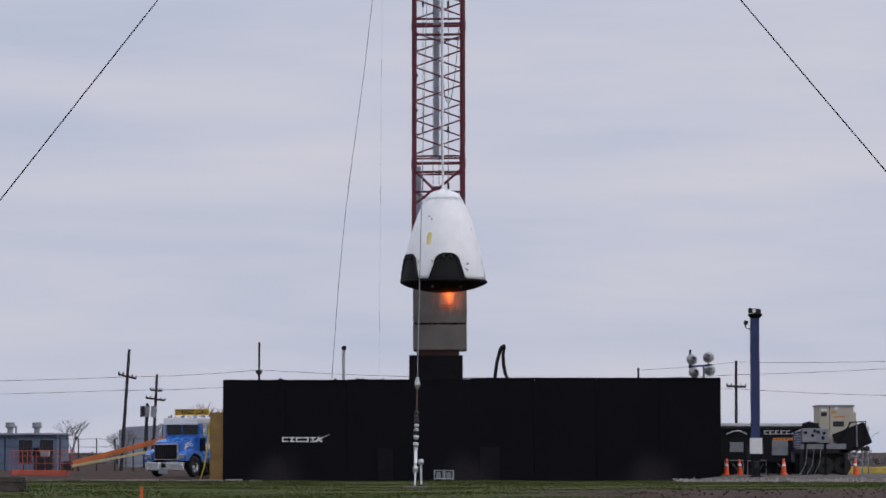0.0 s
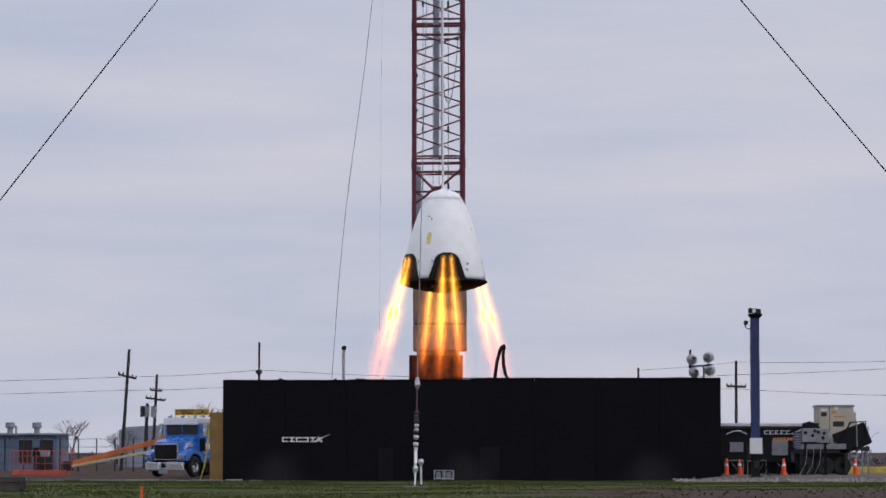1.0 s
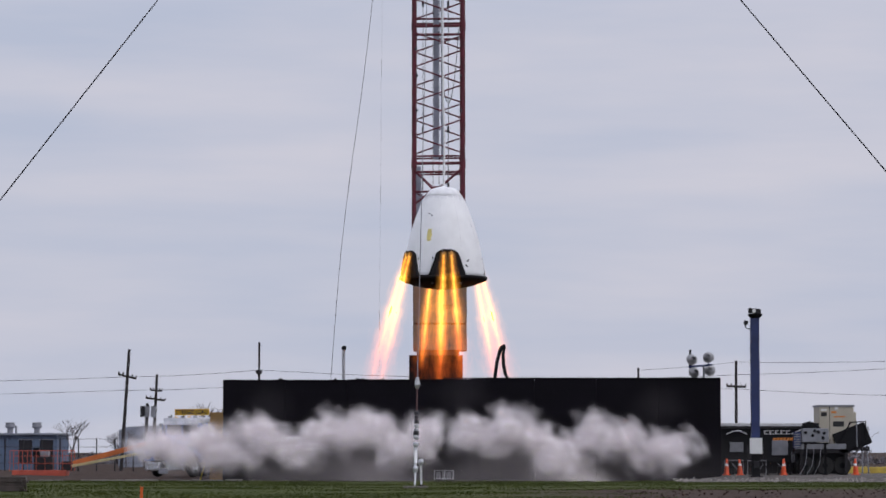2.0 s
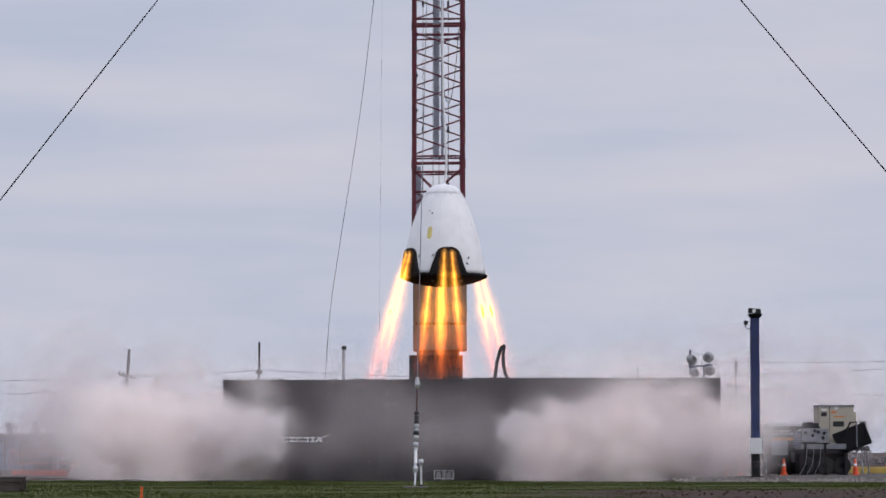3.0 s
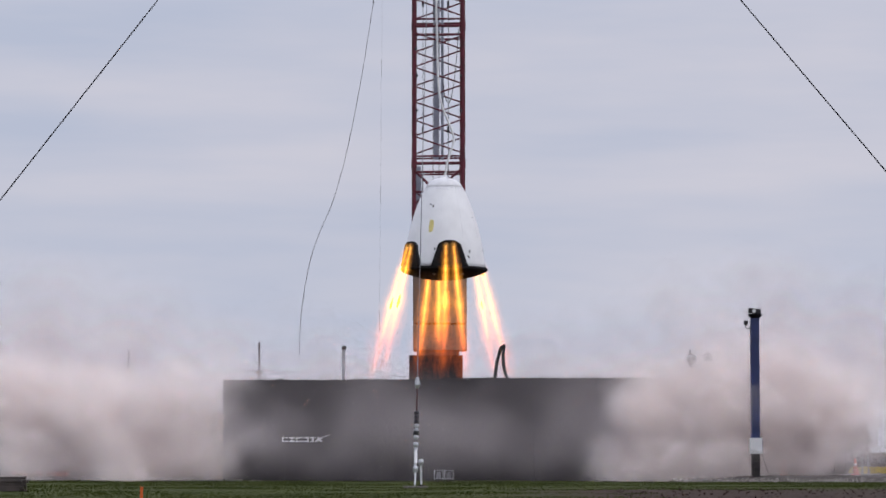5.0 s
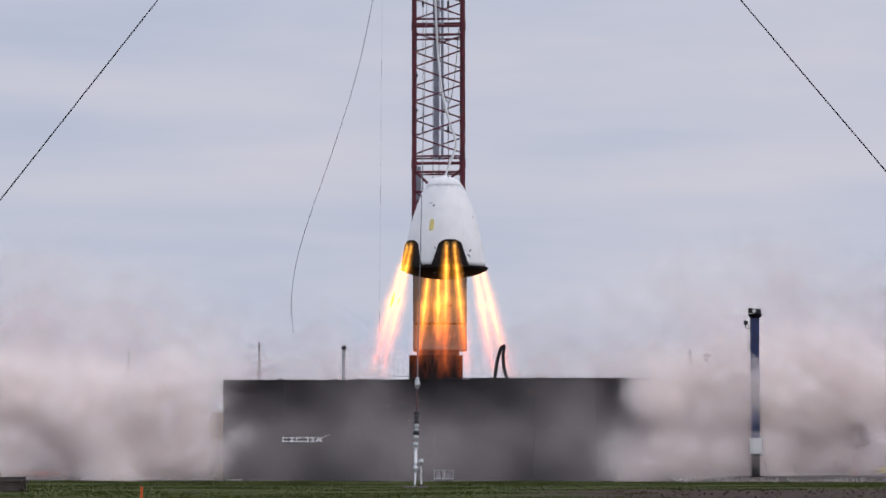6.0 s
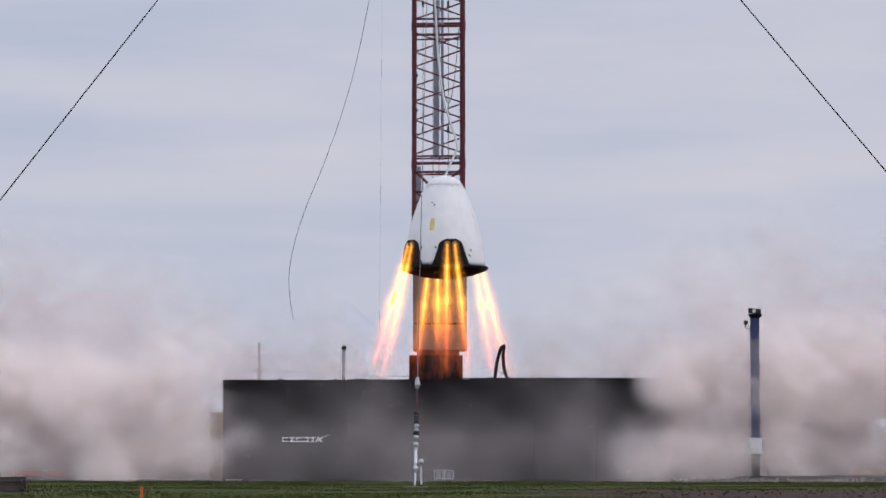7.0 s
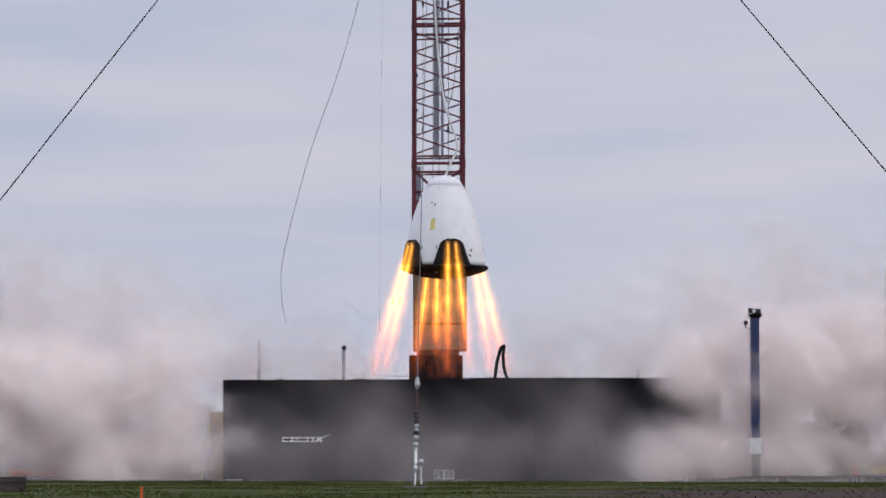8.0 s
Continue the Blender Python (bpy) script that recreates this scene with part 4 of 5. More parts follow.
    for s in (-1, 1):
        part("side_window", box(s * 0.965 - 0.008, 2.4, 2.0, s * 0.965 + 0.008, 3.1, 2.48, 0.006), DARK_GLASS, cab, "dark side window")
        part("door_stripe", box(s * 0.965 - 0.006, 2.2, 1.35, s * 0.965 + 0.006, 3.8, 1.62, 0.004), TRUCK_WHITE, cab, "white stripe")
        part("door_handle", box(s * 0.97 - 0.015, 3.0, 1.75, s * 0.97 + 0.015, 3.15, 1.79), CHROME, cab)
    roof = part("roof", box(-0.98, 1.98, 2.58, 0.98, 3.95, 2.86, 0.08), TRUCK_WHITE, k, "white cab roof")
    part("visor", box(-0.92, 1.88, 2.52, 0.92, 2.1, 2.62, 0.02), TRUCK_WHITE, roof)
    for i in range(5):
        part("marker_light", box(-0.74 + 0.36 * i, 2.02, 2.86, -0.64 + 0.36 * i, 2.14, 2.92, 0.01), SIGN_YELLOW if i % 2 else DEEP_GREY, roof)
    part("sleeper", box(-1.0, 4.0, 0.9, 1.0, 5.6, 2.8, 0.08), TRUCK_BLUE, k, "blue sleeper box")
    sign = part("load_sign", box(-0.52, 2.25, 2.97, 1.42, 2.29, 3.28, 0.01), SIGN_YELLOW, k, "yellow sign with black capital letters")
    tx = bpy.data.curves.new("lettering", "FONT")
    tx.body, tx.size, tx.align_x, tx.align_y, tx.extrude, tx.space_character = "OVERSIZE LOAD", 0.29, "CENTER", "CENTER", 0.003, 1.0
    tx.offset = 0.008
    tx.materials.append(INK)
    o = new("lettering", tx)
    o.parent = sign
    o.matrix_basis = pose(0.45, 2.245, 3.125, 90, 0, 0) @ Matrix.Diagonal((0.83, 1, 1, 1))
    for x in (-0.7, 0.7):
        part("sign_leg", rod((x, 2.28, 2.84), (x, 2.28, 3.0), 0.02, sides=6), RUBBER, sign)
    for ob in [o_ for o_ in k.children if o_.name.split(".")[0] in ("cab", "roof", "load_sign", "sleeper", "mirror", "mirror_arm", "exhaust_stack")]:
        ob.matrix_basis = pose(0, -0.35, 0) @ ob.matrix_basis
    for yy in (5.4, 6.6):
        for s in (-1, 1):
            wheel(k, s * 0.95, yy, 0.5, 0.5)
    part("chassis", box(-0.45, 0.3, 0.45, 0.45, 7.4, 0.72, 0.02), RUBBER, k, "black chassis rails")
    # plywood sheets beside the wall, with a yellow hose
    ply = thing("plywood_screen", pose(-9.68, 1.0, 0), "upright plywood sheet braced beside the black wall", "plywood")
    part("sheet", box(-0.28, 0, 0, 0.27, 0.03, 2.88, 0.004), PLYWOOD, ply)
    for z in (0.3, 1.4, 2.5):
        part("batten", box(-0.26, 0.03, z, 0.25, 0.11, z + 0.09), PLYWOOD, ply)
    solo("yellow_hose", bent([(-10.35, 0.8, 0.02), (-10.2, 0.8, 0.5), (-10.08, 0.85, 1.2), (-10.0, 0.9, 1.9), (-9.98, 0.96, 2.3), (-10.02, 0.97, 2.45)], 0.035), HOSE_YELLOW, pose(0, 0, 0), "yellow hose hanging beside the plywood sheet", "hose", smooth=True)


build_truck()


# ---- the boom lift ----
def build_boom_lift():
    k = thing("boom_lift", pose(0, 30, -0.12) @ Matrix.Diagonal((1.103, 1.103, 1.103, 1)), "orange and red boom lift lowered over bare earth", "boom lift")
    s = 136.0 / 132.0
    part("boom", box(-2.75, -0.12, -0.12, 2.75, 0.12, 0.12, 0.03, m=pose(-15.5, 0, 1.24, 0, -14.8, 0)), LIFT_ORANGE, k, "long orange telescopic boom")
    part("boom_tip", box(-2.2, -0.08, -0.06, 2.2, 0.08, 0.06, 0.02, m=pose(-15.6, -0.3, 0.92, 0, -10.5, 0)), LIFT_CREAM, k, "cream lower boom arm")
    part("knuckle", box(-18.3, -0.25, 0.30, -17.75, 0.25, 0.75, 0.06), DEEP_GREY, k, "dark boom joint")
    part("platform", box(-20.6, -0.6, 0.05, -18.0, 0.6, 0.32, 0.03), LIFT_RED, k, "red steel deck")
    for i in range(8):
        x = -20.7 + 0.42 * i
        for y in (-0.6, 0.6):
            part("rail_post", rod((x, y, 0.28), (x, y, 1.25), 0.014, sides=6), LIFT_RED, k)
    for z in (0.65, 1.0, 1.25):
        for y in (-0.6, 0.6):
            part("rail", rod((-20.7, y, z), (-17.76, y, z), 0.014, sides=6), LIFT_RED, k)
    part("engine_cover", box(-19.6, -0.45, 0.32, -18.7, 0.45, 0.95, 0.08), DEEP_GREY, k, "dark engine cover")
    part("control_box", box(-19.3, -0.3, 0.95, -18.9, 0.2, 1.25, 0.05), PANEL_GREY, k)
    part("seat", box(-19.65, -0.35, 0.95, -19.35, 0.2, 1.4, 0.05), RUBBER, k)


build_boom_lift()


# ---- the trailer and equipment ----
def cone(x, y, z, lean=0):
    c = thing("traffic_cone", pose(x, y, z, 0, lean, 0), "orange traffic cone with a white band", "traffic cone", "traffic cones")
    part("cone_body", lathe([(0.13, 0.03), (0.10, 0.26), (0.056, 0.58), (0.035, 0.70), (0.0, 0.70)], 20), CONE_ORANGE, c, "", True)
    part("band", lathe([(0.083, 0.40), (0.068, 0.50), (0.060, 0.50), (0.075, 0.40)], 20), WHITE_BAND, c, "white reflective band", True)
    part("foot", box(-0.17, -0.17, 0, 0.17, 0.17, 0.035, 0.01), CONE_ORANGE, c)


def build_trailer():
    t = thing("black_trailer", pose(0, 4.0, 0.2), "long black equipment trailer with pale roof and side lettering", "trailer")
    part("body", box(12.0, 0, 0.55, 16.6, 2.4, 2.10, 0.04), TRAILER_BLACK, t)
    part("roof", box(11.95, -0.08, 2.10, 15.9, 2.5, 2.26, 0.05), ROOF_WHITE, t, "pale roof sheet")
    part("skirt", box(12.05, 0.25, 0.05, 16.5, 2.3, 0.56, 0.03), RUBBER, t, "black skirt")
    part("roof_edge", box(11.95, -0.1, 2.02, 16.0, -0.05, 2.12, 0.01), DEEP_GREY, t)
    e = part("emblem", box(14.06, -0.012, 1.76, 14.20, 0.0, 1.80), WHITE_INK, t, "white emblem of plain bars")
    for i in range(5):
        x = 14.06 + 0.24 * i
        bm = box(x, -0.014, 1.90, x + 0.19, -0.002, 1.935)
        bm = box(x, -0.014, 1.765, x + 0.19, -0.002, 1.80, bm=bm)
        bm = box(x, -0.014, 1.80, x + 0.05, -0.002, 1.90, bm=bm)
        part("bar", bm, WHITE_INK, e)
    part("swoosh", bent([(15.28, -0.01, 1.77), (15.45, -0.01, 1.87), (15.72, -0.01, 1.98)], 0.022, sides=6), WHITE_INK, e)
    for i in range(6):
        part("caption_bar", box(14.45 + 0.15 * i, -0.012, 1.50, 14.57 + 0.15 * i, -0.002, 1.62), ORANGE_INK, t, "orange unreadable lettering bar")
    for x0, z0, x1, z1, m_ in ((12.55, 1.0, 13.15, 1.42, PANEL_GREY), (14.4, 0.85, 15.1, 1.5, PANEL_GREY), (13.3, 0.7, 13.7, 1.3, DEEP_GREY), (15.25, 0.55, 15.5, 1.0, PANEL_GREY)):
        part("equipment_door", box(x0, -0.05, z0, x1, -0.002, z1, 0.015), m_, t, "grey cabinet door")
    part("awning", bent([(12.4, -0.1, 1.78), (12.7, -0.12, 1.9), (13.0, -0.12, 1.92), (13.3, -0.1, 1.78)], 0.03, sides=6), ROOF_WHITE, t)
    part("gauge", lathe([(0, 0.02), (0.1, 0.02), (0.11, 0)], 14), PANEL_GREY, t).matrix_basis = pose(13.86, -0.01, 1.42, 90, 0, 0)
    for i in range(9):
        x = 12.15 + 0.5 * i
        part("leg", box(x, 0.05, 0.0, x + 0.08, 0.15, 0.6), RUBBER, t)
        if i % 2:
            part("hook", bent([(x, -0.05, 0.5), (x + 0.2, -0.12, 0.25), (x + 0.35, -0.08, 0.45)], 0.02, sides=5), PANEL_GREY, t)
    for x in (12.6, 13.5, 15.9):
        w = part("wheel", lathe([(0.12, -0.12), (0.36, -0.12), (0.40, -0.06), (0.40, 0.06), (0.36, 0.12), (0.12, 0.12)], 20), TYRE, t)
        w.matrix_basis = pose(x, 0.35, 0.40, 90, 0, 0)
    for x in (12.3, 13.3):
        part("guard_rail", bent([(x, -0.3, 0), (x, -0.3, 0.62), (x + 0.8, -0.3, 0.62), (x + 0.8, -0.3, 0)], 0.025, sides=6), PANEL_GREY, t)

    u = thing("flatbed_trailer", pose(0, 3.0, 0.2), "dark flatbed carrying machinery and a raised black ramp", "flatbed")
    part("deck", box(15.3, 0, 0.95, 17.7, 2.4, 1.12, 0.02), DEEP_GREY, u)
    part("side_beam", box(15.3, -0.03, 1.12, 17.5, 0.1, 1.35, 0.02), PANEL_GREY, u, "grey side beam")
    part("under_frame", box(15.4, 0.2, 0.04, 17.5, 2.2, 0.95, 0.04), RUBBER, u, "black running gear")
    for x in (15.75, 16.6, 17.35):
        w = part("wheel", lathe([(0.12, -0.12), (0.36, -0.12), (0.40, -0.06), (0.40, 0.06), (0.36, 0.12), (0.12, 0.12)], 20), TYRE, u)
        w.matrix_basis = pose(x, 0.25, 0.40, 90, 0, 0)
    for x in (15.5, 17.45):
        part("outrigger", box(x, -0.05, 0.0, x + 0.12, 0.08, 0.95, 0.01), DEEP_GREY, u)
    part("ramp", box(-0.75, 0, -0.03, 0.75, 0.04, 0.95, 0.02, m=pose(17.95, 0.0, 1.15, 0, -22, 0)), TRAILER_BLACK, u, "raised black ramp panel")
    bm = bent([(17.2, -0.03, 1.4), (17.7, -0.03, 2.28), (18.36, -0.03, 2.32), (18.34, -0.03, 1.5), (17.6, -0.03, 1.02)], 0.035, sides=6)
    part("ramp_frame", bm, BLACK_STEEL, u, "black tubular ramp frame")
    part("ramp_rib", rod((17.98, -0.04, 1.2), (17.96, -0.04, 2.3), 0.025, sides=6), PANEL_GREY, u)

    g = thing("generator", pose(0, 3.2, 1.32), "tan box generator with faded orange and dark markings", "generator")
    part("housing", box(16.38, 0, 0.0, 17.88, 1.9, 1.86, 0.04), GEN_TAN, g)
    part("lid", box(16.34, -0.04, 1.84, 17.92, 1.95, 1.92, 0.02), PANEL_GREY, g, "thin grey lid")
    for x0, z0, x1, z1, m_ in ((16.9, 1.55, 17.12, 1.65, ORANGE_INK), (17.0, 1.38, 17.5, 1.43, ORANGE_INK), (16.98, 0.98, 17.45, 1.2, INK), (16.45, 1.42, 16.7, 1.6, INK), (17.06, 1.72, 17.2, 1.82, WHITE_BAND), (16.46, 1.66, 16.72, 1.74, WHITE_BAND)):
        part("marking", box(x0, -0.012, z0, x1, -0.001, z1), m_, g, "unreadable painted marking")
    part("side_duct", box(17.88, 0.1, 0.1, 18.0, 1.2, 1.6, 0.02), GEN_TAN, g)
    part("seam", box(16.82, -0.008, 0.02, 16.84, -0.001, 1.84), DEEP_GREY, g)

    q = thing("control_console", pose(0, 1.4, 0.2), "pale grey instrument console with dark dials on a stand", "console")
    part("panel", box(15.40, 0, 1.42, 16.54, 0.35, 2.0, 0.03), PANEL_GREY, q)
    for x, z in ((15.55, 1.82), (15.85, 1.7), (16.1, 1.85), (16.35, 1.8), (15.95, 1.9), (16.3, 1.6)):
        part("dial", lathe([(0, 0.03), (0.06, 0.03), (0.075, 0)], 12), RUBBER, q).matrix_basis = pose(x, -0.002, z, 90, 0, 0)
    part("ledge", box(15.4, -0.1, 1.34, 16.56, 0.3, 1.40, 0.01), RUBBER, q)
    part("screen_stack", box(15.05, 0.1, 1.15, 15.36, 0.4, 1.85, 0.02), BLUE_PAINT, q, "dark blue louvred box")
    for i in range(6):
        part("louvre", box(15.06, 0.07, 1.2 + 0.105 * i, 15.35, 0.1, 1.25 + 0.105 * i), PANEL_GREY, q)
    part("coil", bent([(15.45, 0.2, 2.0), (15.5, 0.2, 2.2), (15.75, 0.2, 2.28), (15.95, 0.2, 2.2), (16.2, 0.25, 2.0)], 0.05), RUBBER, q, "black cable coil", True)
    part("engine_lump", box(15.5, 0.5, 1.9, 16.2, 0.9, 2.25, 0.1), RUBBER, q)
    for x in (15.6, 15.9, 16.2):
        part("hanging_cable", bent([(x, -0.02, 1.36), (x - 0.03, -0.1, 0.9), (x - 0.1, -0.2, 0.45), (x - 0.35, -0.25, 0.02)], 0.014, sides=5), PANEL_GREY, q)
    part("console_leg", box(15.5, 0.1, 0.0, 15.6, 0.2, 1.4), RUBBER, q)
    part("console_leg", box(16.35, 0.1, 0.0, 16.45, 0.2, 1.4), RUBBER, q)
    for x, y, z, l in ((12.1, 1.0, 0.2, 2), (12.85, 2.6, 0.2, -2), (14.55, 1.0, 0.2, 0), (17.85, 2.5, 0.2, -3)):
        cone(x, y, z, l)
    solo("yellow_barrier", box(18.3, 13, 0.1, 24, 13.4, 0.5, 0.08), YELLOW_EARTH, pose(0, 0, 0), "low yellow barrier lying on the field", "barrier")
    s = thing("pipe_manifold", pose(18.95, 8, 0), "grey pipe manifold with valve wheels", "manifold")
    for i, x in enumerate((-0.35, 0.0, 0.3)):
        part("pipe", rod((x, 0, 0), (x * 0.6, 0, 1.7 + 0.15 * (i == 1)), 0.04, sides=8), PANEL_GREY, s)
        part("valve", lathe([(0.03, 0.03), (0.12, 0.02), (0.12, -0.02), (0.03, -0.03)], 12), DEEP_GREY, s).matrix_basis = pose(x * 0.7, -0.06, 1.35, 90, 0, 0)
    part("pipe", rod((-0.4, 0, 1.3), (0.45, 0, 1.25), 0.03, sides=8), PANEL_GREY, s)


build_trailer()


# ---- distance: poles, wires, sheds, trees ----
def utility_pole(x, y, top, lean, arms, r=0.16):
    k = thing("utility_pole", pose(x, y, 0, 0, lean, 0), "dark weathered wooden utility pole with crossarms", "utility pole", "utility poles")
    part("pole", rod((0, 0, -0.2), (0, 0, top), r, sides=10, r2=r * 0.75), POLE_WOOD, k)
    for z, half, tilt in arms:
        a = part("crossarm", box(-half, -0.07, -0.07, half, 0.07, 0.07, 0.01), POLE_WOOD, k)
        a.matrix_basis = pose(0, -0.12, z, 0, tilt, 0)
        for s in (-0.95, -0.5, 0.5, 0.95):
            part("insulator", rod((half * s, 0, 0.05), (half * s, 0, 0.20), 0.04, sides=8), DEEP_GREY, a)
    return k


def wire(pts, y, r=0.018):
    out = []
    for (x0, z0), (x1, z1) in zip(pts, pts[1:]):
        sag = 0.010 * abs(x1 - x0)
        for i in range(12):
            u = i / 12
            out.append((x0 + (x1 - x0) * u, y, z0 + (z1 - z0) * u - 4 * sag * u * (1 - u)))
    out.append((pts[-1][0], y, pts[-1][1]))
    solo("power_line", bent(out, r, sides=5), CABLE, pose(0, 0, 0), "thin dark overhead power line", "power line", "power lines")


def bare_tree(x, y, h, seed):
    random.seed(seed)
    k = thing("bare_tree", pose(x, y, 0), "leafless winter tree with thin tangled branches", "tree", "bare trees")
    part("trunk", rod((0, 0, -0.1), (0, 0, h * 0.4), h * 0.02, sides=8, r2=h * 0.014), BARK, k)
    bm = bmesh.new()

    def grow(p, d, ln, r, depth):
        nonlocal bm
        q = p + d * ln
        bm = rod(p, q, r, bm, sides=5, r2=r * 0.65)
        if depth:
            for _ in range(3):
                nd = (d + Vector((random.uniform(-0.8, 0.8), random.uniform(-0.8, 0.8), random.uniform(-0.25, 0.5)))).normalized()
                grow(q, nd, ln * random.uniform(0.55, 0.85), r * 0.62, depth - 1)

    for _ in range(4):
        d = Vector((random.uniform(-0.7, 0.7), random.uniform(-0.7, 0.7), 1)).normalized()
        grow(Vector((0, 0, h * random.uniform(0.25, 0.4))), d, h * 0.24, h * 0.011, 3)
    part("crown", bm, BARK, k, "bare thin branches")


def build_distance():
    utility_pole(-20.45, 60, 7.75, 3.4, [(6.0, 0.60, 10)], 0.12)
    utility_pole(-21.55, 90, 6.95, 2.5, [(5.75, 0.45, 3), (5.1, 0.75, 5)], 0.13)
    t = utility_pole(-21.9, 88, 4.75, 2, [], 0.16)
    for s in (-0.28, 0.02, 0.5):
        part("transformer", rod((s, -0.25, 3.75), (s, -0.25, 4.55), 0.19, sides=14), PANEL_GREY if s > 0 else DEEP_GREY, t, "round grey transformer can")
    utility_pole(-11.73, 60, 8.17, 0.2, [(6.2, 0.18, 0)], 0.09)
    utility_pole(18.62, 60, 7.0, 0.4, [(5.35, 0.62, 2)], 0.11)
    utility_pole(12.44, 60, 6.55, 0, [], 0.09)
    utility_pole(-14.2, 70, 4.5, 0, [], 0.08)
    wire([(-60, 6.0), (-20.2, 5.95), (-11.73, 6.4), (12.44, 5.9), (18.6, 6.1), (36, 7.1)], 59.9, 0.013)
    wire([(-60, 5.2), (-20.4, 5.1), (-11.73, 5.45), (12.44, 5.4), (18.6, 5.2), (36, 4.75)], 59.9, 0.013)
    wire([(12.44, 6.4), (18.6, 6.9), (36, 7.3)], 59.9, 0.011)
    for x0, x1, col, roof in ((-38.0, -25.9, SHED_BLUE, 2.32),):
        h = thing("site_shed", pose(0, 70, 0), "low blue-grey sheet metal shed with roof vents", "shed")
        part("wall", box(x0, 0, -0.05, x1, 6, roof, 0.02), col, h)
        part("roof", box(x0 - 0.2, -0.25, roof, x1 + 0.2, 6.2, roof + 0.14, 0.03), SHED_GREY, h, "grey roof edge")
        for x in (-29.2, -27.4):
            part("vent_shaft", rod((x, 1, roof), (x, 1, roof + 0.75), 0.2, sides=12), PANEL_GREY, h)
            part("vent_cowl", lathe([(0.22, 0.0), (0.34, 0.1), (0.30, 0.34), (0.36, 0.40), (0.0, 0.42)], 14), PANEL_GREY, h, "round vent cowl").matrix_basis = pose(x, 1, roof + 0.45)
        part("flue", rod((-28.8, 1, roof), (-28.8, 1, roof + 0.65), 0.06, sides=8), PANEL_GREY, h)
        for x in (-32.5, -30.6, -28.0, -26.6):
            part("doorway", box(x - 0.45, -0.03, 0.4, x + 0.45, 0.0, 2.0, 0.01), DEEP_GREY, h, "dark doorway")
            part("lintel", box(x - 0.5, -0.05, 2.0, x + 0.5, 0.0, 2.08), SHED_GREY, h)
        for i in range(14):
            x = x1 - 0.35 - 0.6 * i
            part("sheet_rib", box(x - 0.03, -0.025, 0.2, x + 0.03, -0.002, roof - 0.02), SHED_BLUE, h)
    w = thing("warehouse", pose(0, 100, 0), "distant grey warehouse with a shallow rounded roof", "warehouse")
    bm = bmesh.new()
    prof = [(-25.2, -0.05), (-25.2, 2.9), (-24.4, 3.15), (-21, 3.3), (-14, 3.35), (-11, 3.1), (-11, -0.05)]
    a = [bm.verts.new((x, 0, z)) for x, z in prof]
    b = [bm.verts.new((x, 12, z)) for x, z in prof]
    bm.faces.new(a)
    bm.faces.new(b[::-1])
    for i in range(len(prof)):
        j = (i + 1) % len(prof)
        bm.faces.new((a[j], a[i], b[i], b[j]))
    part("shell", bm, SHED_GREY, w)
    for i in range(9):
        part("sheet_rib", box(-24.8 + 1.5 * i, -0.04, 0, -24.68 + 1.5 * i, -0.004, 2.85), SHED_GREY, w)
    f = thing("chain_fence", pose(0, 56, 0), "thin grey wire fence on posts across the field", "fence")
    for i in range(16):
        x = -29.5 + 0.95 * i * 1.2
        part("post", rod((x, 0, 0), (x, 0, 2.05), 0.045, sides=6), DEEP_GREY, f)
    for z in (2.0, 1.5, 1.0, 0.5):
        part("rail", rod((-29.5, 0, z), (-12, 0, z), 0.016, sides=5), DEEP_GREY, f)
    bare_tree(-24.2, 65, 3.6, 3)
    bare_tree(-22.6, 82, 3.1, 5)
    bare_tree(-16.5, 80, 5.0, 8)
    bare_tree(-14.4, 84, 4.8, 11)
    bare_tree(-20.6, 62, 2.7, 14)
    bare_tree(30.5, 85, 3.4, 21)
    random.seed(4)
    # low scrub along the skyline
    pts = np.stack([np.random.uniform(-75, 75, 9000), np.random.uniform(150, 170, 9000), np.abs(np.random.normal(0, 0.55, 9000))], axis=1)
    pts[:, 2] *= 0.5 + 0.5 * np.abs(np.sin(pts[:, 0] * 0.21) + 0.5 * np.sin(pts[:, 0] * 0.83))
    tagged(new("scrub", flakes("scrub", pts, 0.35, BARK)), "low grey-brown scrub along the far field", "scrub", kind="stuff")
    stub = thing("far_tank", pose(25.0, 88, 0), "small pale tank beyond the field", "tank")
    part("tank", rod((0, 0, 0), (0, 0, 2.6), 0.9, sides=18), SHED_GREY, stub)


build_distance()


# ---- fire ----
def jet_piece(name, s0, s1, count, seed):
    """One length of an exhaust jet: slim streaks round the axis, denser at its heart, with bright and dim knots near the nozzle."""
    np.random.seed(seed)
    s = np.random.uniform(s0, s1, count * 2)
    if s0 == 0:
        s = s[np.random.random(count * 2) < 0.62 + 0.14 * np.cos(s * math.tau / 0.36) + 0.24 * (s < 0.14)][:count]
    else:
        s = s[np.random.random(count * 2) < np.interp(s, [1.2, 3.2, 4.6, 6.3], [1.0, 0.80, 0.42, 0.02])][:count]
    n = len(s)
    r = (0.115 + 0.062 * s) * np.minimum(np.abs(np.random.normal(0, 0.66, n)), 1.7)
    t = np.random.uniform(0, math.tau, n)
    c = np.stack([r * np.cos(t), r * np.sin(t), -s], axis=1)
    along = np.stack([c[:, 0] / (s + 2.0), c[:, 1] / (s + 2.0), -np.ones(n)], axis=1)
    size = 0.22 if s0 == 0 else 0.60
    return flakes(name, c, size, FLAME, along, 0.075 + 0.046 * s[:, None])


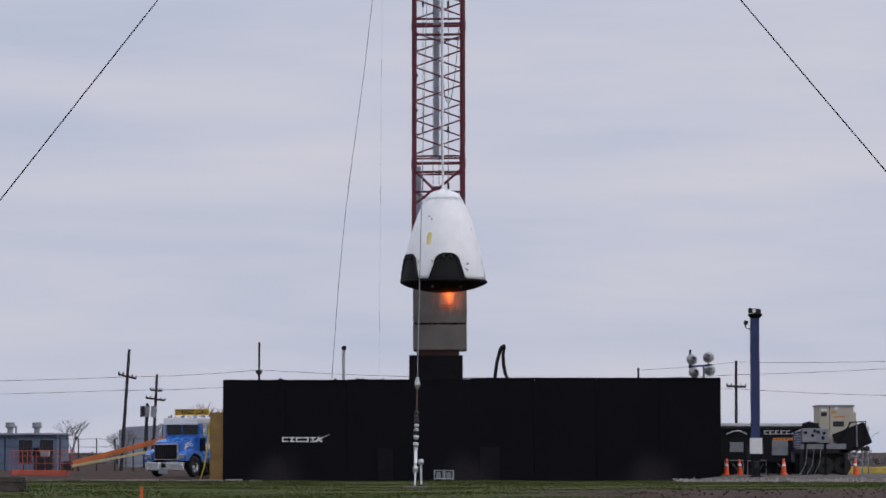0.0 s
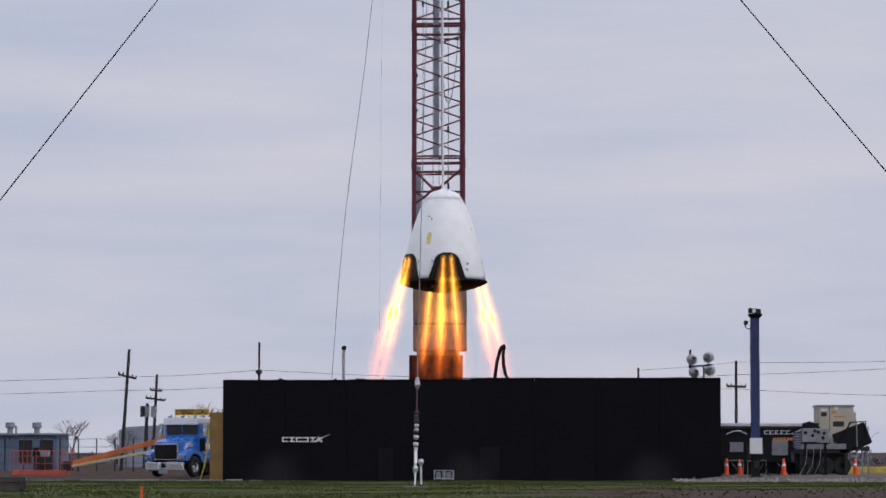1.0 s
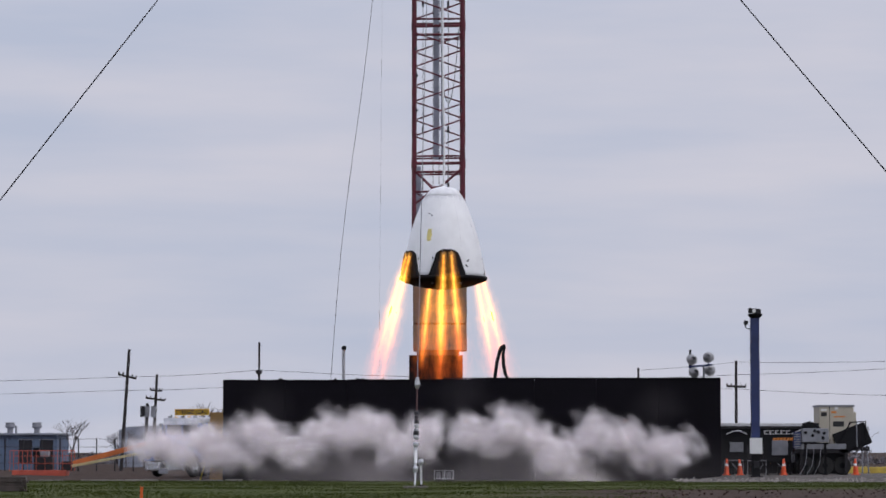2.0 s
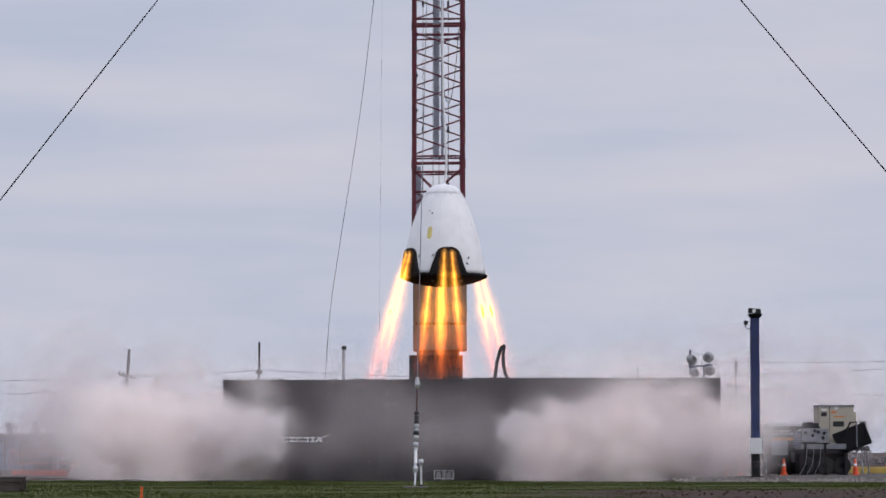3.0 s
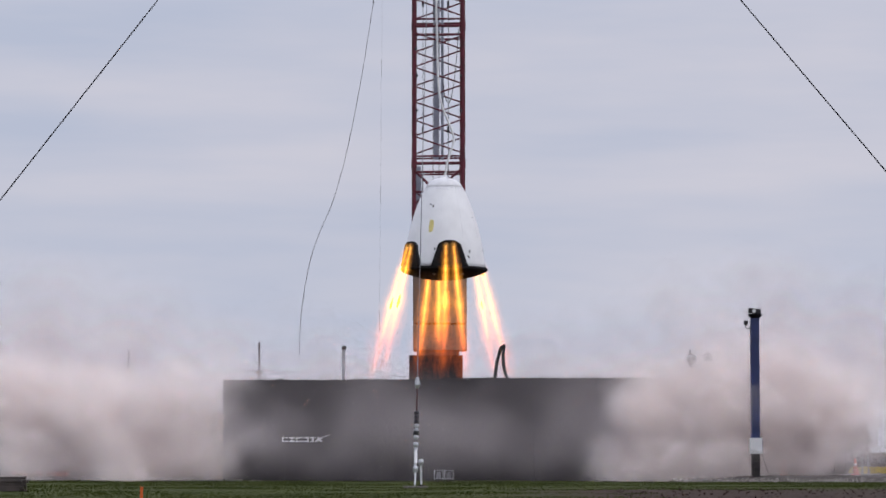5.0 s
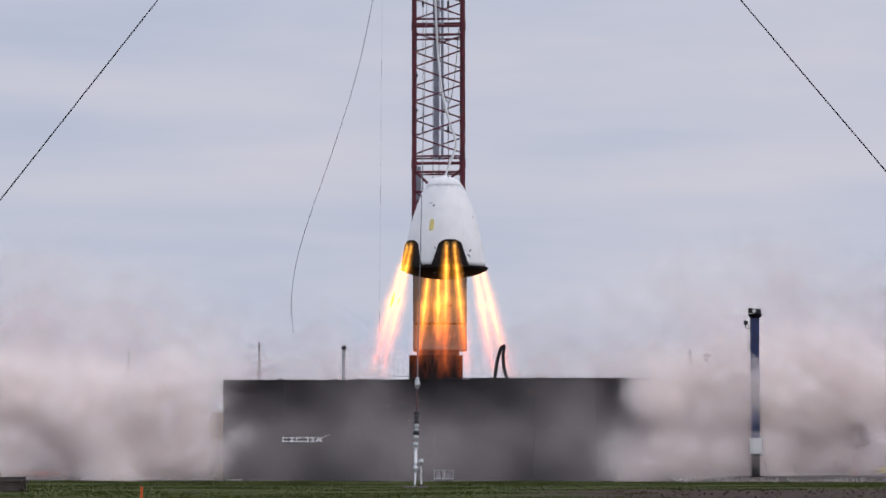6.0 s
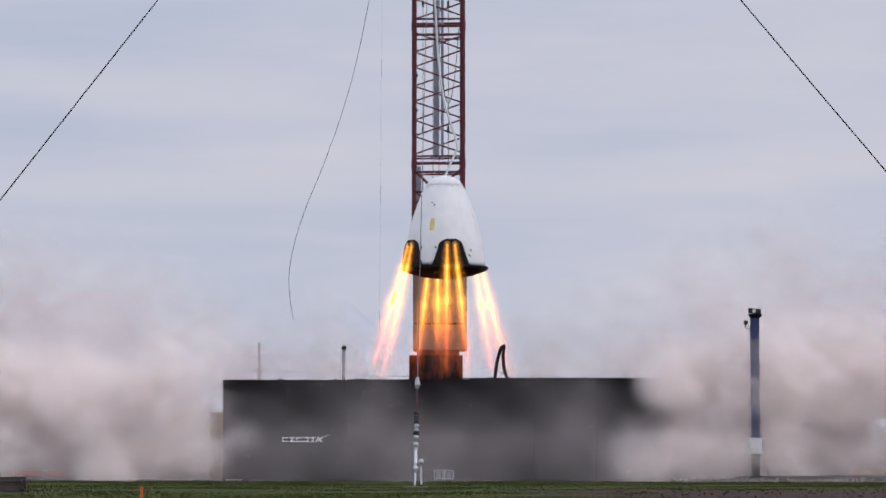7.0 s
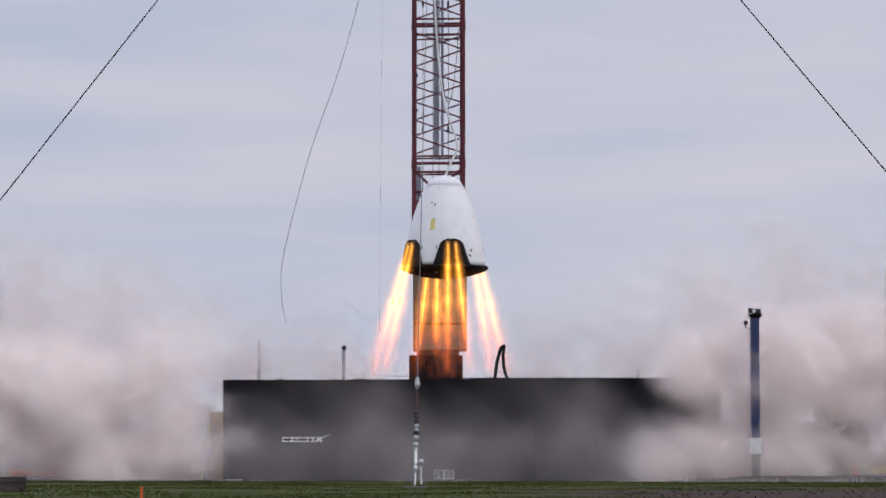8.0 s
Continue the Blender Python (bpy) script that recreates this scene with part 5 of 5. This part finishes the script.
JETS = [[jet_piece(n, a, b, k, 50 + 7 * v + i) for i, (n, a, b, k) in enumerate((("flame_root", 0.0, 1.25, 2600), ("flame_middle", 1.15, 2.9, 1800), ("flame_tail", 2.7, 6.3, 1900)))] for v in range(3)]


def build_flames():
    """One jet for each of the eight engines; the pieces wait inside the capsule until ignition."""
    made = []
    for i, az in enumerate(POD_AZ):
        for j, s in enumerate((-5.4, 5.4)):
            p = on_hull(az + s, 1.0, 0.10)
            out = radians(az + (11 if s > 0 else -11))
            tilt = radians(16.3)
            way = Vector((math.sin(out) * math.sin(tilt), -math.cos(out) * math.sin(tilt), -math.cos(tilt)))
            turn = way.to_track_quat("-Z", "Y").to_matrix().to_4x4()
            f = thing("engine_flame", pose(CAP_X, CAP_Y, CAP_Z) @ Matrix.Translation(p) @ turn, "long orange rocket exhaust flame below the capsule", "flame", "engine flames")
            pieces = []
            for me in JETS[(i * 2 + j) % 3]:
                o = new(me.name, me)
                o.parent = f
                pieces.append(o)
            made.append((f, Matrix.Translation(p) @ turn, pieces))
    return made


FLAMES = build_flames()


def fire_ball(size, seed, n=2600):
    np.random.seed(seed)
    lumps = np.random.normal(0, 1, (9, 3)) * np.array(size) * 0.55
    pick = np.random.randint(0, 9, n)
    c = lumps[pick] + np.random.normal(0, 1, (n, 3)) * np.array(size) * 0.24
    return flakes("fireball", c, 0.16, FIRE)


def build_fireballs():
    made = []
    for k, (size, label) in enumerate((((0.40, 0.4, 0.85), "tall"), ((0.42, 0.3, 0.55), "broad"), ((0.26, 0.3, 0.42), "small"), ((0.30, 0.3, 0.40), "low"))):
        o = new("ignition_fireball", fire_ball(size, 90 + k, (3400, 2600, 900, 1200)[k]))
        tagged(o, label + " yellow-orange burst of ignition fire below the capsule", "fireball", "ignition bursts")
        made.append(o)
    return made


FIREBALLS = build_fireballs()


# ---- dust ----
def puff(name, radii, lumps, depth, size, body, mat, seed, soft=0.3, shell=0.6):
    """A billow of dust: thin wisps gathered round many lumps. depth: how thick it lies through its middle."""
    np.random.seed(seed)
    n = int(depth * math.pi * radii[0] * radii[2] * 0.7 / (body * 0.26 * math.pi * size * size * 0.75))
    d = np.random.normal(size=(lumps, 3))
    d /= np.linalg.norm(d, axis=1)[:, None]
    cen = d * np.random.uniform(0.1, shell + 0.2, (lumps, 1))
    rad = np.random.uniform(0.5, 1.3, lumps) * soft
    pick = np.random.choice(lumps, n, p=rad ** 2 / (rad ** 2).sum())
    q = np.random.normal(size=(n, 3)) * (rad[pick] * 0.5)[:, None]
    return wisps(name, (cen[pick] + q) * np.array(radii), size, mat)


BILLOWS = [puff("dust_billow", (1.2, 1.0, 1.0), 18, 1.35, 0.46, 0.17, DUST_WHITE, 200 + i, 0.32, 0.7) for i in range(5)]
CLOUDS = [puff("dust_cloud", (2.6, 1.8, 2.2), 22, 0.85, 1.45, 0.20, DUST_TAN, 300 + i, 0.42, 0.65) for i in range(5)]
HAZES = [puff("dust_haze", (3.9, 0.9, 2.9), 26, 0.105, 2.30, 0.026, DUST_HAZE, 400 + i, 0.55) for i in range(4)]
VEILS = [puff("dust_veil", (4.8, 2.6, 3.8), 26, 0.55, 2.6, 0.055, DUST_VEIL, 500 + i, 0.5) for i in range(4)]


# ---- lines that slacken ----
def chain(name, label, category, lengths, r, mat, count):
    """A line of short straight pieces, keyed piece by piece."""
    top = thing(name, pose(0, 0, 0), label, category)
    step_ = lengths / count
    me = mesh_of("segment", rod((0, 0, -step_ * 0.53), (0, 0, step_ * 0.53), r, sides=6), mat)
    out = []
    for _ in range(count):
        o = new("segment", me)
        o.parent = top
        out.append(o)
    return out


TAG_LINE = chain("tag_line", "thin grey tag line hanging slack beside the tower", "rope", 19.2, 0.014, ROPE, 44)
STRAP_LINE = chain("lifting_strap", "white lifting strap slackening above the capsule", "strap", 11.9, 0.055, STRAP, 40)
FAR_LINE = solo("thin_line", rod((-2.75, 7.0, 24.0), (-2.90, 7.0, 0.0), 0.0035, sides=5), ROPE, pose(0, 0, 0), "very thin grey line hanging beside the tower", "rope")


def smooth(points, n):
    """n + 1 evenly spaced places along a rounded line through the points."""
    p = np.array(points, float)
    for _ in range(3):
        q = np.empty((2 * len(p), p.shape[1]))
        q[0::2], q[1::2] = 0.75 * p + 0.25 * np.roll(p, -1, 0), 0.25 * p + 0.75 * np.roll(p, -1, 0)
        p = np.vstack([p[:1], q[:-2], p[-1:]])
    d = np.concatenate([[0], np.cumsum(np.linalg.norm(np.diff(p, axis=0), axis=1))])
    u = np.linspace(0, d[-1], n + 1)
    return np.stack([np.interp(u, d, p[:, k]) for k in range(p.shape[1])], axis=1)


def key_chain(segments, y, shapes):
    """shapes: (seconds, [(x, z), ...]) from top to bottom."""
    n = len(segments)
    tracks = [[] for _ in segments]
    for t, pts in shapes:
        q = smooth(pts, n)
        for i in range(n):
            a, b = Vector((q[i][0], y, q[i][1])), Vector((q[i + 1][0], y, q[i + 1][1]))
            ang = math.degrees(math.atan2(b.x - a.x, b.z - a.z))
            m = (a + b) / 2
            tracks[i].append((t, pose(m.x, m.y, m.z, 0, ang - 180, 0)))
    for o, rows in zip(segments, tracks):
        walk(o, rows)


# ---- all that moves ----
def motions():
    # the capsule lifts and turns a little
    ride = [(0.0, 0.0, 0.0, 0.0), (0.5, 0.0, 0.0, 0.0), (0.9, 0.0, 0.0, 0.0), (1.5, 0.075, 0.0, 0.2), (2.2, 0.17, 0.0, 0.6), (3.0, 0.255, 0.0, 1.2), (3.5, 0.345, 0.01, 1.6), (4.0, 0.43, 0.01, 2.0),
            (4.5, 0.50, 0.015, 2.4), (5.2, 0.565, 0.025, 2.9), (6.0, 0.60, 0.03, 3.4), (6.5, 0.61, 0.035, 3.8), (7.0, 0.615, 0.035, 4.2), (7.5, 0.62, 0.04, 4.6), (8.0, 0.62, 0.04, 5.2)]

    def cap_pose(dz, dx, yaw):
        return pose(CAP_X + dx, CAP_Y, CAP_Z + dz, 0, 0, yaw)

    walk(CAPSULE, [(t, cap_pose(dz, dx, yaw)) for t, dz, dx, yaw in ride])

    rng = random.Random(17)
    for f, local, pieces in FLAMES:
        walk(f, [(t, cap_pose(dz, dx, yaw) @ local) for t, dz, dx, yaw in ride])
        inv = local.inverted()
        for k, o in enumerate(pieces):
            top = (0.0, 1.15, 2.8)[k]
            parked = inv @ pose(0.25 * (k - 1), 0.0, 2.2 + top)
            rows = [(0.0, parked), (0.52 + 0.03 * k, parked)]
            t = 0.60 + 0.04 * k
            ang = 0.0
            while t < 8.0:
                ang += rng.uniform(-55, 55)
                rows.append((t, pose(0, 0, (rng.uniform(-0.03, 0.03), rng.uniform(-0.12, 0.12), rng.uniform(-0.3, 0.35))[k], 0, 0, ang)))
                t += 0.2
            rows.append((8.0, pose(0, 0, 0, 0, 0, ang)))
            walk(o, rows)

    # ignition bursts leave the bays, shoot down behind the wall and are gone
    inside = pose(CAP_X, CAP_Y, CAP_Z + 1.5)
    for o, at, low in zip(FIREBALLS, ((-2.05, 5.6, 8.35), (0.25, 4.2, 8.75), (2.15, 6.2, 8.0), (-0.6, 4.4, 7.6)), ((-3.1, 4.0, 3.7), (0.1, 4.5, 4.6), (3.0, 6.5, 2.8), (-0.5, 5.0, 4.2))):
        walk(o, [(0.0, inside), (0.54, inside), (0.60, pose(*at)), (0.70, pose(*low)), (0.78, pose(low[0], low[1], -3.0)), (8.0, pose(low[0], low[1], -3.0))])

    # dust: it bursts out along the foot of the wall, runs to both ends and climbs
    def spread(me, label, rows, group):
        o = tagged(new(me.name, me), label, "dust", group, "stuff")
        walk(o, rows)

    r2 = random.Random(5)
    for i in range(30):
        u = -9.6 + 18.2 * i / 29
        y = r2.uniform(-2.2, -1.45)
        z = 0.65 + 1.15 * r2.random() * (1 - abs(u / 12) ** 2)
        a = r2.uniform(-45, 15)
        if u < 1.0:
            g = (u + 9.6) / 10.6
            xs = (-15.2 + 9.0 * g, -18.5 + 8.8 * g, -20.5 + 10.2 * g, -22.5 + 12.3 * g)
        else:
            g = (u - 1.0) / 7.6
            xs = (2.6 + 8.6 * g, 5.4 + 8.0 * g, 8.5 + 8.0 * g, 11.8 + 9.5 * g)

        def depth(x):
            return y if -9.0 < x < 11.0 else y + 3.2 + min(2.0, (abs(x) - 9.0) * 0.5)

        hide = -2.6
        rows = [(0.0, pose(0.35 * u, y, hide, 0, 0, a)), (1.0, pose(0.45 * u, y, hide + 0.6, 0, 0, a)), (1.1, pose(0.6 * u, y, -1.25, 0, 0, a)), (1.2, pose(0.78 * u, y, -0.5 + 0.25 * z, 0, 2, a + 4)),
                (1.3, pose(0.88 * u, y, -0.1 + 0.55 * z, 0, 4, a + 8)), (1.5, pose(u, y, 0.1 + 0.9 * z, 0, 8, a + 16)), (1.75, pose(u * 1.12 - 0.3, y, 0.2 + 1.05 * z, 0, 12, a + 24)),
                (2.9, pose(xs[0], depth(xs[0]), 0.3 + 1.15 * z, 0, 22, a + 22)), (3.6, pose(xs[1], depth(xs[1]), 0.35 + 1.2 * z, 0, 28, a + 27)), (4.7, pose(xs[2], depth(xs[2]), 0.4 + 1.3 * z, 0, 34, a + 32)), (8.0, pose(xs[3], depth(xs[3]), 0.5 + 1.5 * z, 0, 46, a + 40))]
        spread(BILLOWS[i % 5], "dense pale billow of exhaust dust rolling along the ground", rows, "exhaust dust billows")

    for i in range(46):
        left = i % 2 == 0
        k = i // 2
        g = ((k * 9) % 23) / 22
        a = r2.uniform(-45, 15)
        low = k % 3 == 0
        z = 0.6 + 0.4 * r2.random() if low else 1.4 + 1.3 * r2.random()
        up = 0.3 if low else 0.8 + 2.8 * r2.random()
        if left:
            y = r2.uniform(-1.4, 0.6) if g < 0.3 else r2.uniform(-0.6, 4.5)
            xs = (-9.2 - 4.6 * g, -9.8 - 6.6 * g, -10.4 - 8.6 * g, -10.8 - 10.0 * g, -11.2 - 11.0 * g)
        else:
            y = r2.uniform(-3.4, -2.4) if g < 0.5 else r2.uniform(-1.6, 0.4)
            xs = (4.2 + 7.0 * g, 6.2 + 7.2 * g, 7.8 + 8.0 * g, 8.8 + 10.8 * g, 9.6 + 11.6 * g)
        t0 = 1.5 + 0.5 * g
        sx = -8.5 if left else 3.5 + 5.0 * g
        rows = [(0.0, pose(sx, y, -4.5, 0, 0, a)), (t0, pose(sx, y, -4.3, 0, 0, a)), (2.8 + 0.15 * g, pose(xs[0], y, z * 0.75, 0, 0, a + 10)), (3.6, pose(xs[1], y, z, 0, 0, a + 16)),
                (4.6, pose(xs[2], y, z + 0.35 * up, 0, 0, a + 22)), (6.2, pose(xs[3], y, z + 0.7 * up, 0, 0, a + 16)), (8.0, pose(xs[4], y, z + up, 0, 0, a + 36))]
        spread(CLOUDS[i % 5], "thick tan dust cloud rolling out past the wall's end", rows, "tan dust clouds")

    for i in range(10):
        x = -9.0 + 2.15 * i
        y = -3.0 - 0.2 * (i % 3)
        a = r2.uniform(-4, 4)
        t0 = 1.45 + 0.03 * abs(i - 4)
        z = 2.3 + 0.4 * (i % 2)
        rows = [(0.0, pose(x * 0.9, y, -4.8, 0, a, 0)), (t0, pose(x * 0.9, y, -4.6, 0, a, 0)), (2.6, pose(x, y, z, 0, a, 0)), (4.5, pose(x + 0.4, y, z + 0.15, 0, a + 3, 0)), (6.0, pose(x + 0.7, y, z - (2.2 if i % 2 else 0.2), 0, a + 5, 0)), (8.0, pose(x + 1.0, y, z - (3.0 if i % 2 else 0.5), 0, a + 6, 0))]
        spread(HAZES[i % 4], "thin grey dust haze hanging before the black wall", rows, "dust hazes")

    for i, (x, top, y) in enumerate(((-19, 7.6, 9), (-14.5, 6.8, 12), (-9.5, 5.6, 18), (12, 7.2, 10), (16, 8.6, 14), (20, 7.4, 9), (9.5, 6.4, 18), (-5, 4.6, 19), (4.5, 4.4, 19), (-21, 5.5, 13))):
        a = r2.uniform(-45, 15)
        rows = [(0.0, pose(x * 0.8, y, -6.6, 0, 0, a)), (1.7, pose(x * 0.82, y, -6.4, 0, 0, a)), (3.0, pose(x * 0.88, y, top * 0.42, 0, 0, a + 10)), (4.5, pose(x * 0.95, y, top * 0.7, 0, 0, a + 18)), (6.2, pose(x, y, top * 0.9, 0, 0, a + 26)), (8.0, pose(x * 1.02, y, top, 0, 0, a + 36))]
        spread(VEILS[i % 4], "faint tan veil of dust drifting up into the sky", rows, "dust veils")

    # the tag line and the lifting strap go slack
    key_chain(TAG_LINE, 7.5, [
        (0.0, [(-3.05, 23.1), (-3.2, 21.9), (-3.62, 18.0), (-4.28, 13.3), (-4.68, 9.4), (-5.02, 4.4)]),
        (1.5, [(-3.05, 23.1), (-3.2, 21.9), (-3.62, 18.0), (-4.28, 13.3), (-4.68, 9.4), (-5.02, 4.4)]),
        (2.8, [(-3.02, 23.1), (-3.15, 21.9), (-3.62, 17.6), (-4.20, 13.6), (-4.80, 9.6), (-5.1, 6.8), (-5.25, 4.4)]),
        (3.5, [(-3.0, 23.1), (-3.12, 21.9), (-3.68, 17.0), (-4.30, 13.1), (-4.88, 10.2), (-5.35, 8.3), (-5.5, 5.0)]),
        (4.5, [(-3.0, 23.1), (-3.12, 21.9), (-3.88, 16.0), (-4.60, 12.3), (-5.50, 10.4), (-6.02, 8.4), (-6.2, 5.2)]),
        (6.0, [(-3.0, 23.1), (-3.15, 21.9), (-3.88, 18.3), (-5.10, 14.5), (-6.20, 11.4), (-6.70, 9.6), (-6.9, 7.8), (-6.75, 6.6)]),
        (6.5, [(-3.05, 23.1), (-3.20, 21.9), (-3.92, 18.3), (-5.25, 14.3), (-6.45, 11.2), (-6.90, 9.8), (-6.95, 8.0), (-6.8, 6.9)]),
        (7.0, [(-3.1, 23.1), (-3.32, 21.9), (-4.1, 18.0), (-5.3, 14.4), (-6.5, 11.6), (-7.0, 9.4), (-6.95, 8.3), (-6.77, 7.2)]),
        (8.0, [(-3.5, 23.1), (-3.78, 21.9), (-4.75, 18.3), (-6.0, 15.0), (-7.05, 10.9), (-7.35, 9.4), (-7.3, 8.0), (-7.1, 7.0)]),
    ])
    straight = [(-0.02, 24.4), (-0.02, 21.5), (-0.02, 17.0), (0.0, 12.9)]
    key_chain(STRAP_LINE, 6.0, [
        (0.0, straight), (1.2, straight),
        (2.2, [(-0.03, 24.4), (-0.03, 21.5), (0.0, 17.0), (0.1, 14.6), (0.04, 13.05)]),
        (3.5, [(-0.06, 24.4), (-0.05, 21.5), (-0.03, 17.4), (0.10, 15.6), (0.22, 14.2), (0.06, 13.2)]),
        (4.5, [(-0.20, 24.4), (-0.22, 21.5), (-0.28, 18.6), (-0.22, 17.0), (0.22, 15.9), (0.46, 15.2), (0.22, 14.5), (0.06, 13.35)]),
        (6.0, [(-0.38, 24.4), (-0.36, 21.5), (-0.20, 18.4), (0.05, 16.7), (0.55, 15.2), (0.62, 14.9), (0.25, 14.0), (0.08, 13.45)]),
        (8.0, [(-0.46, 24.4), (-0.40, 21.5), (-0.17, 18.2), (0.10, 16.6), (0.66, 15.0), (0.64, 14.7), (0.25, 13.9), (0.09, 13.47)]),
    ])


motions()
